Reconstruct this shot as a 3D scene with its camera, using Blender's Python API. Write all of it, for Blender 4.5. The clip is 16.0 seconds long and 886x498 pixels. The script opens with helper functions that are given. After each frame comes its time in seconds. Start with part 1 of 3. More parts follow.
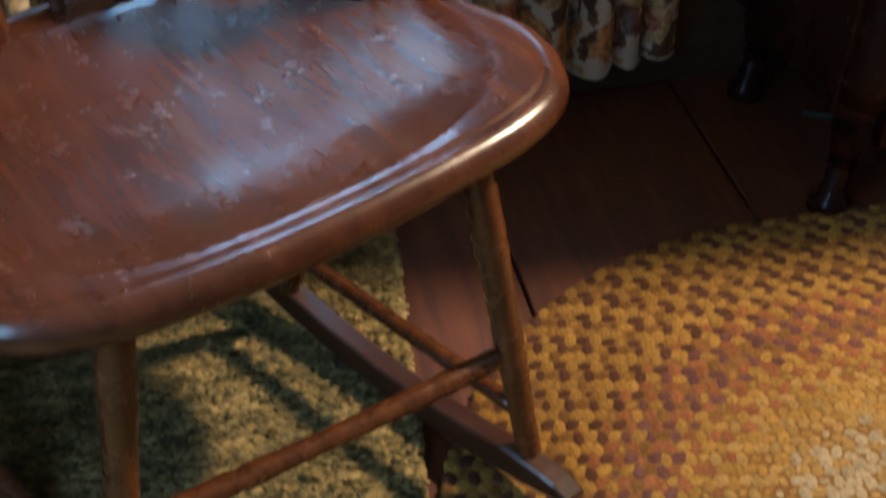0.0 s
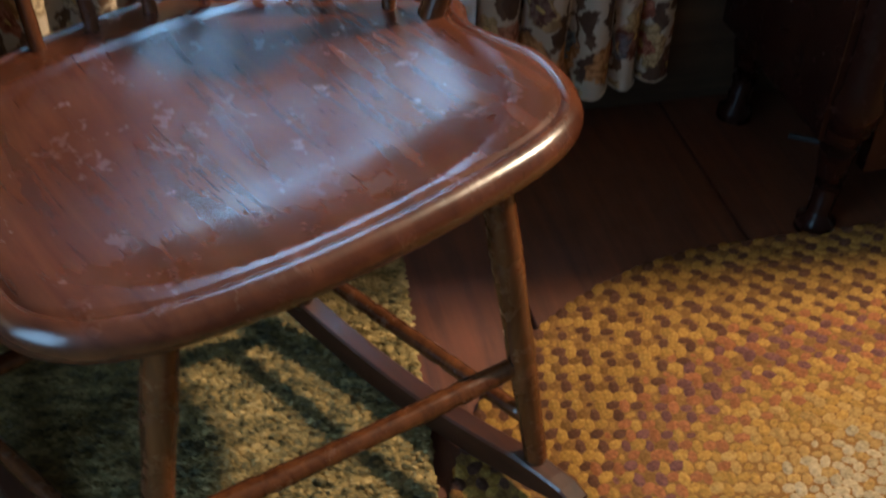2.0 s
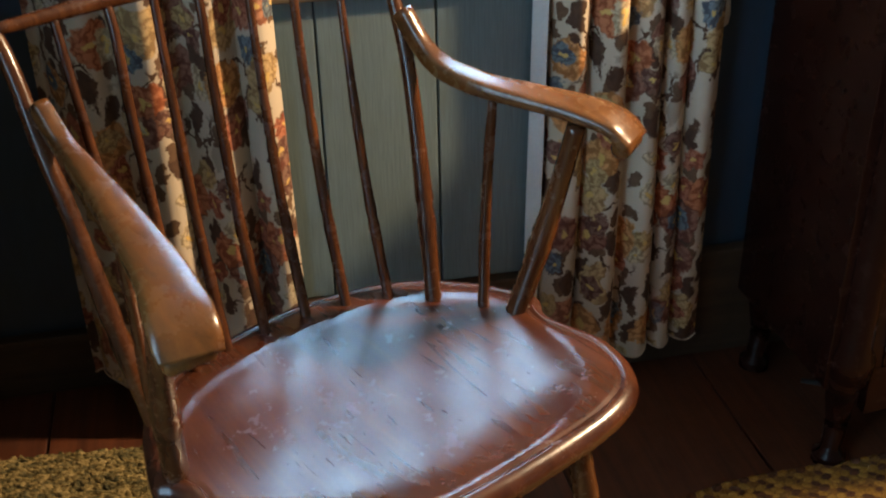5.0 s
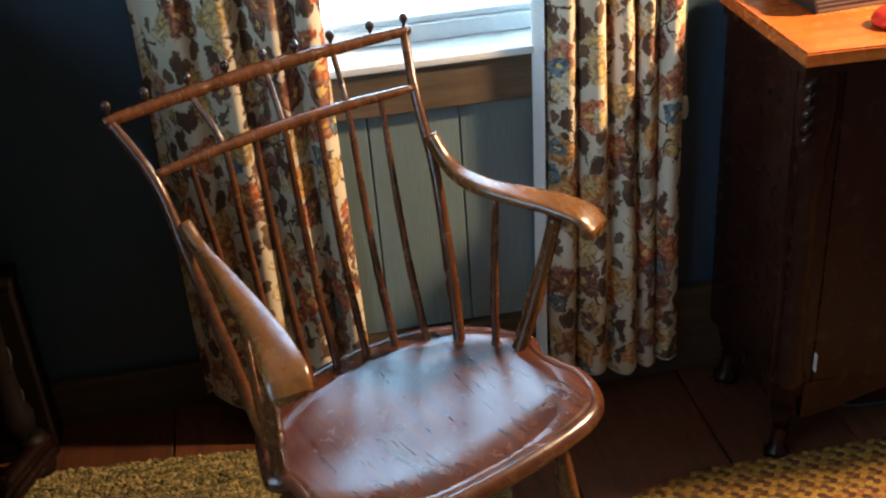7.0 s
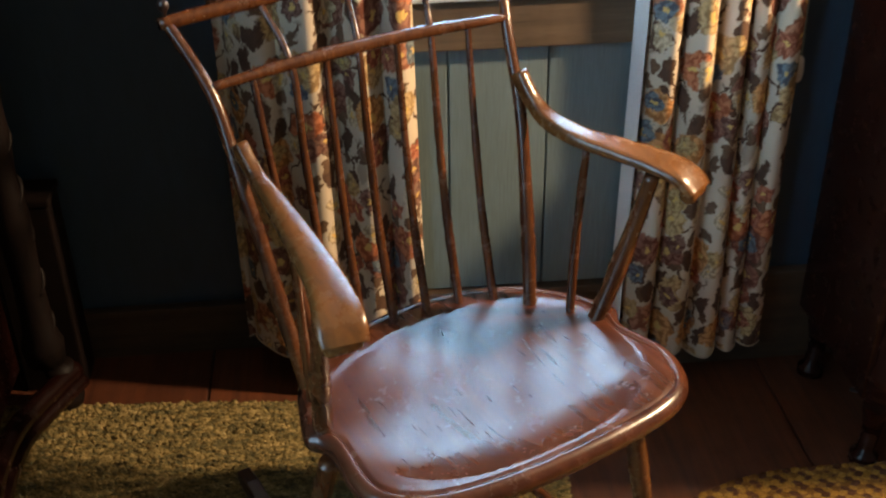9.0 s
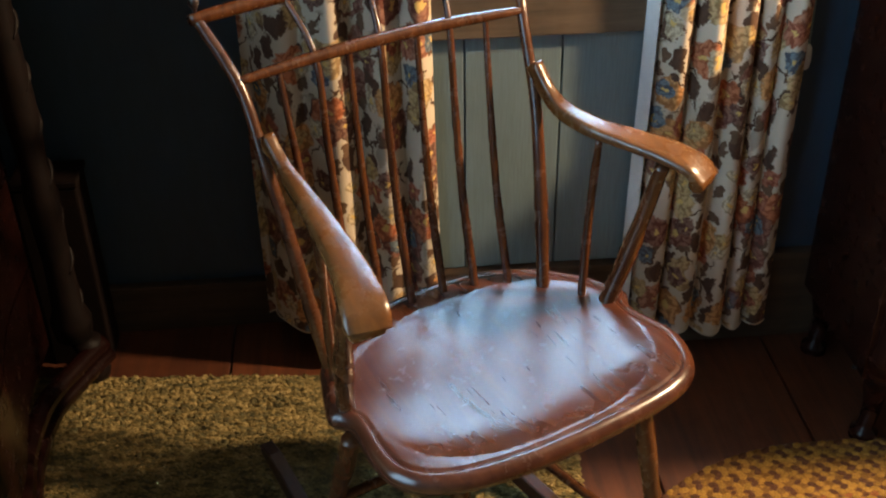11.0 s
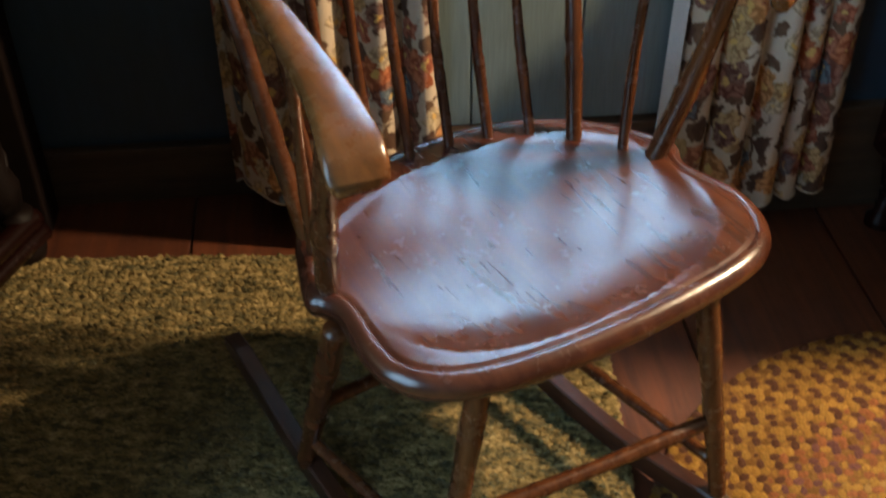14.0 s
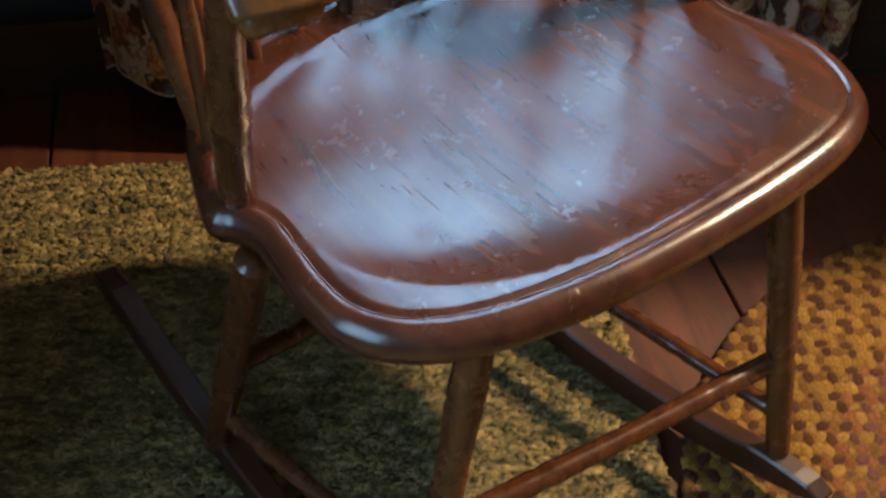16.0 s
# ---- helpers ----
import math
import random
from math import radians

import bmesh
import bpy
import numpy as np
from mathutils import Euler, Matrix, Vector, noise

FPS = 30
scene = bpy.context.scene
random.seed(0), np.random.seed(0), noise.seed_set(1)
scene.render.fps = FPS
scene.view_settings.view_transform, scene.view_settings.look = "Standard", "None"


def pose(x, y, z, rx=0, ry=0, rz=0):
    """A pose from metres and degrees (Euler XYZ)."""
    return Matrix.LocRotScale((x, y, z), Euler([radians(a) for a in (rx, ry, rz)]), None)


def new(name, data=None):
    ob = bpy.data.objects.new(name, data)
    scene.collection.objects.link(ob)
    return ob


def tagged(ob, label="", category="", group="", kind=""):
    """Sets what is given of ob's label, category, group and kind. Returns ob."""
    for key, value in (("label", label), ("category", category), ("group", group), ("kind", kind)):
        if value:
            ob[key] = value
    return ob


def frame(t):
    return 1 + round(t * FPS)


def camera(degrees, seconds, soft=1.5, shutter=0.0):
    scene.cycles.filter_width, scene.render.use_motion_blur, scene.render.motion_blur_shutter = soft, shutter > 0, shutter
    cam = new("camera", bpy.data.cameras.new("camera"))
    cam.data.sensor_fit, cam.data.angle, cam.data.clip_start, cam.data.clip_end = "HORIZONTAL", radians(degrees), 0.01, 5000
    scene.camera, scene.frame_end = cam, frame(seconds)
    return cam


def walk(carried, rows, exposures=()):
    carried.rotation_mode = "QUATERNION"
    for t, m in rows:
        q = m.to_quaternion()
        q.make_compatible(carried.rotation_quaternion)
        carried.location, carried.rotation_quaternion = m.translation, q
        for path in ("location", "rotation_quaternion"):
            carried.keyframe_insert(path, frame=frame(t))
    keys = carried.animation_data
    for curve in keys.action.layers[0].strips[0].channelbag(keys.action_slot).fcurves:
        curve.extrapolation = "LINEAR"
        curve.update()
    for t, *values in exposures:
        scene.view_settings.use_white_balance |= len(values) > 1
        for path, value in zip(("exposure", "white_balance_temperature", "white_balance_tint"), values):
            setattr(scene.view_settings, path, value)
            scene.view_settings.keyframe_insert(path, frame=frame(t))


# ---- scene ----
# ---------------------------------------------------------------- camera
EXPOSURES = [(0.0, -0.16, 5350, 10), (1.5, -0.14, 5350, 10), (3.7, -0.20, 5700, 10), (6.0, 0.04, 6150, 12), (13.0, 0.06, 6100, 12), (15.0, -0.08, 5700, 10), (16.0, -0.12, 5700, 10)]
cam = camera(42.87, 16.0, soft=2.1, shutter=0.5)
ROWS = [
    (0.0, -0.0579, -0.0749, 0.9052, 48.55, 0.64, -11.51),
    (0.5, -0.0607, -0.0734, 0.8885, 43.55, 0.18, -11.79),
    (1.0, -0.0680, -0.0645, 0.8939, 42.08, -0.47, -11.31),
    (1.5, -0.0715, -0.0678, 0.9023, 45.82, 0.13, -10.80),
    (2.0, -0.1083, -0.0977, 0.9426, 48.99, -0.99, -12.28),
    (2.5, -0.1838, -0.1936, 1.0455, 53.48, -0.31, -13.63),
    (3.0, -0.2093, -0.2335, 1.1064, 56.71, -0.57, -12.68),
    (3.5, -0.2143, -0.2460, 1.0999, 60.61, 0.37, -12.39),
    (6.0, -0.2456, -0.5437, 1.4024, 59.79, 2.15, -11.88),
    (6.5, -0.2277, -0.7163, 1.5238, 60.22, 4.04, -10.50),
    (7.0, -0.2408, -0.7307, 1.5343, 60.04, 3.96, -10.08),
    (7.5, -0.2305, -0.7273, 1.5310, 59.55, 2.85, -8.03),
    (8.0, -0.2417, -0.7042, 1.5110, 59.44, 2.50, -6.87),
    (8.5, -0.2504, -0.6582, 1.4805, 59.55, 1.87, -6.24),
    (9.0, -0.2648, -0.5754, 1.4178, 58.52, 0.89, -5.43),
    (9.5, -0.2546, -0.5124, 1.3757, 58.08, 0.65, -4.17),
    (12.0, -0.2987, -0.6695, 1.5408, 55.90, 0.62, -5.56),
    (12.5, -0.2994, -0.6707, 1.5013, 55.85, 0.16, -5.41),
    (13.0, -0.2928, -0.6379, 1.4912, 54.59, 0.89, -5.06),
    (13.5, -0.3041, -0.4539, 1.3195, 53.14, -0.24, -4.70),
    (14.0, -0.2935, -0.3351, 1.2237, 51.22, 0.43, -5.77),
    (14.5, -0.3049, -0.3412, 1.1991, 48.60, 0.21, -8.08),
    (15.0, -0.3087, -0.2470, 1.1150, 47.76, -1.00, -8.52),
    (15.5, -0.3105, -0.0634, 0.9624, 49.11, -2.51, -9.68),
    (16.0, -0.3132, -0.0192, 0.9440, 46.89, -0.95, -11.03),
]
walk(cam, [(t, pose(x, y, z, rx, ry, rz)) for t, x, y, z, rx, ry, rz in ROWS], EXPOSURES)


# ---------------------------------------------------------------- light
world = bpy.data.worlds.new("World")
scene.world = world
world.use_nodes = True
wn = world.node_tree
sky = wn.nodes.new("ShaderNodeTexSky")
sky.sky_type, sky.sun_disc = "NISHITA", False
sky.sun_elevation, sky.sun_rotation = radians(35), radians(200)
wn.links.new(sky.outputs[0], wn.nodes["Background"].inputs[0])
wn.nodes["Background"].inputs[1].default_value = 0.10

# the warm electric lamp above the cabinet, out of view, that throws the long shadows
lamp = new("lamp_bulb", bpy.data.lights.new("lamp_bulb", "POINT"))
lamp.data.energy, lamp.data.shadow_soft_size, lamp.data.color = 300.0, 0.05, (1.0, 0.70, 0.39)
lamp.location = (1.35, 0.82, 1.60)


# ---------------------------------------------------------------- materials
class Nodes:
    """Short hand for building a node material."""

    def __init__(self, name, rough=0.5, metal=0.0, spec=0.5):
        self.mat = bpy.data.materials.new(name)
        self.mat.use_nodes = True
        self.t = self.mat.node_tree
        self.p = self.t.nodes["Principled BSDF"]
        self.p.inputs["Roughness"].default_value = rough
        self.p.inputs["Metallic"].default_value = metal
        self.p.inputs["Specular IOR Level"].default_value = spec

    def node(self, kind, **sets):
        n = self.t.nodes.new(kind)
        for k, v in sets.items():
            n.inputs[k.replace("_", " ")].default_value = v
        return n

    def link(self, a, b):
        self.t.links.new(a, b)

    def coords(self, scale=(1, 1, 1), which="Object", rot=(0, 0, 0)):
        c = self.t.nodes.new("ShaderNodeTexCoord")
        m = self.t.nodes.new("ShaderNodeMapping")
        m.inputs["Scale"].default_value = scale
        m.inputs["Rotation"].default_value = rot
        self.link(c.outputs[which], m.inputs[0])
        return m.outputs[0]

    def noise(self, co, scale, detail=5.0, rough=0.6, distort=0.0):
        n = self.node("ShaderNodeTexNoise", Scale=scale, Detail=detail, Roughness=rough, Distortion=distort)
        self.link(co, n.inputs["Vector"])
        return n.outputs[0]

    def voronoi(self, co, scale, rnd=1.0, dims="3D"):
        n = self.node("ShaderNodeTexVoronoi", Scale=scale, Randomness=rnd)
        n.voronoi_dimensions = dims
        self.link(co, n.inputs["Vector"])
        return n

    def ramp(self, fac, *stops, constant=False):
        n = self.t.nodes.new("ShaderNodeValToRGB")
        e = n.color_ramp.elements
        while len(e) < len(stops):
            e.new(0.5)
        for el, (pos, col) in zip(e, stops):
            el.position = pos
            el.color = (*col, 1) if len(col) == 3 else col
        if constant:
            n.color_ramp.interpolation = "CONSTANT"
        self.link(fac, n.inputs[0])
        return n.outputs[0]

    def mix(self, fac, a, b, mode="MIX"):
        n = self.t.nodes.new("ShaderNodeMix")
        n.data_type, n.blend_type = "RGBA", mode
        for sock, val in ((n.inputs[0], fac), (n.inputs[6], a), (n.inputs[7], b)):
            if isinstance(val, (int, float)):
                sock.default_value = val
            elif isinstance(val, tuple):
                sock.default_value = (*val, 1)
            else:
                self.link(val, sock)
        return n.outputs[2]

    def math(self, op, a, b=0.0):
        n = self.t.nodes.new("ShaderNodeMath")
        n.operation = op
        for sock, val in ((n.inputs[0], a), (n.inputs[1], b)):
            if isinstance(val, (int, float)):
                sock.default_value = val
            else:
                self.link(val, sock)
        return n.outputs[0]

    def random(self):
        return self.t.nodes.new("ShaderNodeObjectInfo").outputs["Random"]

    def island(self):
        return self.t.nodes.new("ShaderNodeNewGeometry").outputs["Random Per Island"]

    def color(self, sock):
        self.link(sock, self.p.inputs["Base Color"])

    def rough(self, sock):
        self.link(sock, self.p.inputs["Roughness"])

    def bump(self, height, strength=0.3, dist=0.002):
        b = self.node("ShaderNodeBump", Strength=strength, Distance=dist)
        self.link(height, b.inputs["Height"])
        self.link(b.outputs[0], self.p.inputs["Normal"])


def wood(name, dark, light, rough=(0.25, 0.4), grain=(40, 2.2, 40), scale=1.0, dents=0.25, coat=0.0, scratch=False, vary=0.0):
    """Varnished wood: long grain, blotches of wear, fine dents. The grain runs along the object's y axis unless stretched otherwise."""
    n = Nodes(name)
    co = n.coords(grain)
    g = n.noise(co, 2.0 * scale, 6, 0.65, 0.6)
    blot = n.noise(n.coords((1, 1, 1)), 9.0 * scale, 4, 0.55)
    mid = tuple((a + b) / 2 for a, b in zip(dark, light))
    col = n.ramp(g, (0.28, dark), (0.5, mid), (0.74, light))
    col = n.mix(n.ramp(blot, (0.35, (0.72, 0.72, 0.72)), (0.65, (1, 1, 1))), (0, 0, 0), col)
    if vary:
        col = n.mix(n.math("MULTIPLY", n.random(), vary), col, tuple(0.45 * c for c in dark))
    height = n.math("MULTIPLY", g, 0.5)
    if scratch:
        cut = n.noise(n.coords((260, 14, 60), rot=(0, 0, 0.30)), 1.0, 2, 0.5, 0.3)
        nick = n.ramp(cut, (0.69, (0, 0, 0)), (0.74, (1, 1, 1)))
        spots = n.ramp(n.voronoi(n.coords((1, 1, 1)), 60).outputs["Distance"], (0.04, (1, 1, 1)), (0.09, (0, 0, 0)))
        gate = n.ramp(n.noise(n.coords(), 6.0, 2), (0.50, (0, 0, 0)), (0.6, (1, 1, 1)))
        mark = n.math("MAXIMUM", n.math("MULTIPLY", nick, gate), n.math("MULTIPLY", n.math("MULTIPLY", spots, gate), 0.35))
        col = n.mix(n.math("MULTIPLY", mark, 0.55), col, (0.012, 0.006, 0.004))
        height = n.math("SUBTRACT", height, n.math("MULTIPLY", mark, 1.5))
    n.color(col)
    wear = n.noise(n.coords(), 30.0, 5, 0.7)
    n.rough(n.ramp(wear, (0.3, (rough[0],) * 3), (0.7, (rough[1],) * 3)))
    n.bump(n.math("ADD", height, n.math("MULTIPLY", wear, 0.6)), dents, 0.0012)
    if coat:
        n.p.inputs["Coat Weight"].default_value = coat
        n.p.inputs["Coat Roughness"].default_value = 0.18
    return n.mat


CHAIR = wood("chair varnish", (0.036, 0.011, 0.004), (0.130, 0.043, 0.012), (0.18, 0.32), (30, 30, 2.0), 1.2, 0.2)
CHAIR_SEAT = wood("seat varnish", (0.042, 0.0125, 0.006), (0.105, 0.033, 0.014), (0.18, 0.30), (22, 2.0, 22), 1.0, 0.26, coat=0.12, scratch=True)
CHAIR_PALE = wood("worn arm varnish", (0.070, 0.026, 0.007), (0.19, 0.074, 0.018), (0.2, 0.32), (25, 2.5, 25), 1.1, 0.2)
ROCKER = wood("dark rocker varnish", (0.020, 0.007, 0.004), (0.065, 0.021, 0.008), (0.28, 0.42), (30, 2.0, 30), 1.1, 0.2)
FINIAL = wood("dark finial varnish", (0.012, 0.006, 0.004), (0.04, 0.016, 0.01), (0.22, 0.35), (20, 20, 20), 1.0, 0.1)
# one wood, two colours: shade darkens the body's, lamplight brightens the top's
MAHOGANY_SHADED = wood("mahogany", (0.013, 0.0042, 0.0028), (0.025, 0.0077, 0.0047), (0.26, 0.28), (18, 18, 1.2), 1.0, 0.01)
MAHOGANY_LIT = wood("lamplit mahogany top", (0.21, 0.036, 0.006), (0.60, 0.150, 0.022), (0.22, 0.3), (1.6, 34, 34), 1.2, 0.08)
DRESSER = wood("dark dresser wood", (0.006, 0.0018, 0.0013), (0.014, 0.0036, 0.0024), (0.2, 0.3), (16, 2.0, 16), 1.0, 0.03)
MAHOGANY_SHADED.node_tree.nodes["Principled BSDF"].inputs["Specular IOR Level"].default_value = 0.12
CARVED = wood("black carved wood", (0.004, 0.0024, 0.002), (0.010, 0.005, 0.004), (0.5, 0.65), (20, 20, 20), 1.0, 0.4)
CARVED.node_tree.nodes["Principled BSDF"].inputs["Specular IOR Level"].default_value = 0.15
BOARDS = wood("floor boards", (0.054, 0.016, 0.0075), (0.170, 0.050, 0.016), (0.42, 0.62), (26, 1.6, 26), 1.0, 0.45, vary=0.5)
SILL_WOOD = wood("weathered sill wood", (0.075, 0.048, 0.026), (0.17, 0.115, 0.066), (0.55, 0.75), (2.0, 30, 30), 1.0, 0.5)
BASE_WOOD = wood("brown baseboard", (0.030, 0.017, 0.009), (0.075, 0.043, 0.022), (0.45, 0.65), (2.0, 30, 30), 1.0, 0.3)


def paint(name, col, rough=0.6, streak=(3, 3, 0.6), amount=0.25):
    """House paint with brush streaks, dirt and slight waviness."""
    n = Nodes(name, rough)
    s = n.noise(n.coords(streak), 14.0, 6, 0.7)
    d = n.noise(n.coords(), 3.0, 5, 0.6)
    low = tuple(c * (1 - amount) for c in col)
    c = n.mix(n.ramp(s, (0.3, (0, 0, 0)), (0.7, (1, 1, 1))), low, col)
    n.color(n.mix(n.ramp(d, (0.45, (0, 0, 0)), (0.85, (0.5, 0.5, 0.5))), c, tuple(x * 0.55 for x in col)))
    n.bump(n.math("ADD", s, n.noise(n.coords(), 60.0, 3)), 0.25, 0.001)
    return n.mat


# same paint as the boards below the sill, darkened by the wall's shade
WALL_BLUE_SHADED = paint("shaded blue grey wall paint", (0.024, 0.046, 0.068), 0.55)
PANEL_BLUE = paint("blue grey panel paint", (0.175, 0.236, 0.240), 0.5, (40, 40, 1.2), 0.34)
WHITE_PAINT = paint("white sash paint", (0.74, 0.74, 0.72), 0.4, (3, 3, 3), 0.12)
CEILING = paint("ceiling paint", (0.16, 0.17, 0.18), 0.8)
ROOM_DARK = paint("room wall paint", (0.07, 0.10, 0.12), 0.6)


def plain(name, col, rough=0.5, metal=0.0, grit=0.15, scale=60.0):
    n = Nodes(name, rough, metal)
    s = n.noise(n.coords(), scale, 4)
    n.color(n.mix(s, tuple(c * (1 - grit) for c in col), tuple(min(1, c * (1 + grit)) for c in col)))
    n.bump(s, 0.15, 0.0006)
    return n.mat


BRASS = plain("aged brass", (0.06, 0.040, 0.020), 0.5, 0.7, 0.3, 90)
BLACK_CORD = plain("black rubber", (0.012, 0.012, 0.012), 0.5)
RED_GLASS = plain("red glazed ceramic", (0.55, 0.025, 0.012), 0.08)
PAPER_DARK = plain("dark board cover", (0.022, 0.016, 0.014), 0.55)
PAPER = plain("yellowed page edge", (0.52, 0.36, 0.18), 0.7, 0.0, 0.25, 150)
LINING = plain("white curtain lining", (0.66, 0.64, 0.60), 0.9, 0.0, 0.12, 200)
CORD_PALE = plain("grey green cord", (0.16, 0.20, 0.17), 0.8)
TASSEL = plain("bone pull", (0.55, 0.50, 0.42), 0.5)
IRON = plain("dark iron", (0.02, 0.018, 0.016), 0.45, 0.8)
CHIP = plain("pale bare wood", (0.38, 0.33, 0.28), 0.5)


def floral():
    """Printed cotton: cream ground, brown leaves, rust and ochre flowers, a little blue."""
    n = Nodes("floral chintz", 0.85, 0.0, 0.2)
    uv = n.coords((1, 1, 1), "UV")
    wob = n.node("ShaderNodeTexNoise", Scale=26.0, Detail=4.0, Roughness=0.65)
    n.link(uv, wob.inputs["Vector"])
    add = n.t.nodes.new("ShaderNodeVectorMath")
    add.operation = "MULTIPLY_ADD"
    n.link(wob.outputs["Color"], add.inputs[0])
    add.inputs[1].default_value = (0.058, 0.058, 0.0)
    n.link(uv, add.inputs[2])
    co = add.outputs[0]
    col = n.mix(n.noise(uv, 5.0, 3), (0.60, 0.50, 0.375), (0.47, 0.375, 0.265))
    # twigs
    tw = n.voronoi(co, 15.0, 1.0, "2D")
    tw.feature = "DISTANCE_TO_EDGE"
    line = n.ramp(tw.outputs["Distance"], (0.030, (1, 1, 1)), (0.055, (0, 0, 0)))
    gate = n.ramp(n.noise(uv, 9.0, 2), (0.5, (0, 0, 0)), (0.56, (1, 1, 1)))
    col = n.mix(n.math("MULTIPLY", line, gate), col, (0.085, 0.045, 0.025))
    # leaves, two sizes
    for sc, size, dark, light, off in ((27.0, 0.27, (0.060, 0.032, 0.022), (0.20, 0.115, 0.06), 3.1), (19.0, 0.28, (0.045, 0.024, 0.018), (0.125, 0.066, 0.036), 7.7)):
        m = n.t.nodes.new("ShaderNodeMapping")
        m.inputs["Location"].default_value = (off, off * 1.7, 0)
        m.inputs["Rotation"].default_value = (0, 0, off)
        m.inputs["Scale"].default_value = (1.0, 0.62, 1)
        n.link(co, m.inputs[0])
        v = n.voronoi(m.outputs[0], sc, 0.9, "2D")
        shape = n.ramp(v.outputs["Distance"], (size - 0.02, (1, 1, 1)), (size + 0.02, (0, 0, 0)))
        some = n.ramp(v.outputs["Color"], (0.30, (0, 0, 0)), (0.32, (1, 1, 1)))
        vein = n.noise(m.outputs[0], sc * 4, 2)
        col = n.mix(n.math("MULTIPLY", shape, some), col, n.mix(vein, dark, light))
    # flowers
    for sc, size, off, cols in ((12.5, 0.42, 1.3, ((0.48, 0.13, 0.040), (0.60, 0.27, 0.075), (0.52, 0.34, 0.14), (0.22, 0.075, 0.045), (0.42, 0.16, 0.08))), (17.0, 0.34, 5.9, ((0.50, 0.33, 0.13), (0.40, 0.11, 0.05), (0.09, 0.15, 0.19), (0.58, 0.46, 0.28), (0.16, 0.07, 0.05)))):
        m = n.t.nodes.new("ShaderNodeMapping")
        m.inputs["Location"].default_value = (off, off * 2.3, 0)
        n.link(co, m.inputs[0])
        v = n.voronoi(m.outputs[0], sc, 0.75, "2D")
        shape = n.ramp(v.outputs["Distance"], (size - 0.02, (1, 1, 1)), (size + 0.02, (0, 0, 0)))
        sep = n.t.nodes.new("ShaderNodeSeparateColor")
        n.link(v.outputs["Color"], sep.inputs[0])
        hue = n.ramp(sep.outputs[1], *[(i / 5, c) for i, c in enumerate(cols)], constant=True)
        fine = n.voronoi(m.outputs[0], sc * 6.5, 1.0, "2D")
        petal = n.mix(n.ramp(fine.outputs["Distance"], (0.25, (1, 1, 1)), (0.6, (0, 0, 0))), n.mix(0.55, hue, (0.06, 0.02, 0.012)), n.mix(0.12, hue, (0.70, 0.55, 0.38)))
        heart = n.ramp(v.outputs["Distance"], (0.07, (1, 1, 1)), (0.10, (0, 0, 0)))
        petal = n.mix(heart, petal, (0.62, 0.40, 0.12))
        some = n.ramp(sep.outputs[0], (0.32, (0, 0, 0)), (0.34, (1, 1, 1)))
        col = n.mix(n.math("MULTIPLY", shape, some), col, petal)
    n.color(col)
    weave = n.noise(n.coords((900, 900, 1), "UV"), 1.0, 1)
    n.bump(n.math("ADD", weave, n.math("MULTIPLY", n.noise(uv, 30.0, 3), 1.5)), 0.25, 0.0008)
    n.p.inputs["Transmission Weight"].default_value = 0.0
    return n.mat


FLORAL = floral()


def carpet_mat():
    n = Nodes("gold and green tufted carpet", 0.95, 0.0, 0.1)
    co = n.coords((30, 85, 30))
    a = n.noise(co, 1.0, 3, 0.6)
    b = n.noise(n.coords((60, 130, 60)), 1.6, 2)
    tuft = n.island()
    mixf = n.math("ADD", n.math("MULTIPLY", a, 0.8), n.math("MULTIPLY", tuft, 0.2))
    col = n.ramp(mixf, (0.30, (0.085, 0.078, 0.040)), (0.43, (0.17, 0.136, 0.058)), (0.55, (0.30, 0.220, 0.086)), (0.70, (0.46, 0.345, 0.145)))
    big = n.noise(n.coords(), 2.5, 3)
    n.color(n.mix(n.ramp(big, (0.4, (0.75, 0.78, 0.7)), (0.65, (1, 1, 1))), (0, 0, 0), col))
    n.bump(n.math("ADD", a, b), 0.9, 0.006)
    return n.mat


CARPET = carpet_mat()


def braid_mat(name, a):
    """Rag cloth of a braid, with a coarse weave and faded lumps."""
    n = Nodes(name, 0.95, 0.0, 0.08)
    wv = n.noise(n.coords((1, 1, 1)), 230.0, 4)
    lum = n.math("MULTIPLY", n.math("FRACT", n.math("ADD", n.island(), n.random())), 0.55)
    col = n.mix(lum, a, tuple(c * 0.55 for c in a))
    n.color(n.mix(n.ramp(wv, (0.3, (0.5, 0.5, 0.5)), (0.7, (1, 1, 1))), (0, 0, 0), col))
    n.bump(wv, 0.7, 0.002)
    return n.mat


def glass_mat():
    n = Nodes("old window glass", 0.02)
    n.p.inputs["Transmission Weight"].default_value = 1.0
    n.p.inputs["IOR"].default_value = 1.2
    n.p.inputs["Base Color"].default_value = (0.97, 0.99, 1.0, 1)
    return n.mat


GLASS = glass_mat()


def daylight_mat(name, strength):
    m = bpy.data.materials.new(name)
    m.use_nodes = True
    t = m.node_tree
    t.nodes.remove(t.nodes["Principled BSDF"])
    e = t.nodes.new("ShaderNodeEmission")
    e.inputs[0].default_value = (0.50, 0.78, 1.0, 1)
    e.inputs[1].default_value = strength
    t.links.new(e.outputs[0], t.nodes["Material Output"].inputs[0])
    return m


DAYLIGHT = daylight_mat("bright overcast daylight", 16.0)
DAYLIGHT_SOFT = daylight_mat("pale overcast daylight", 8.5)


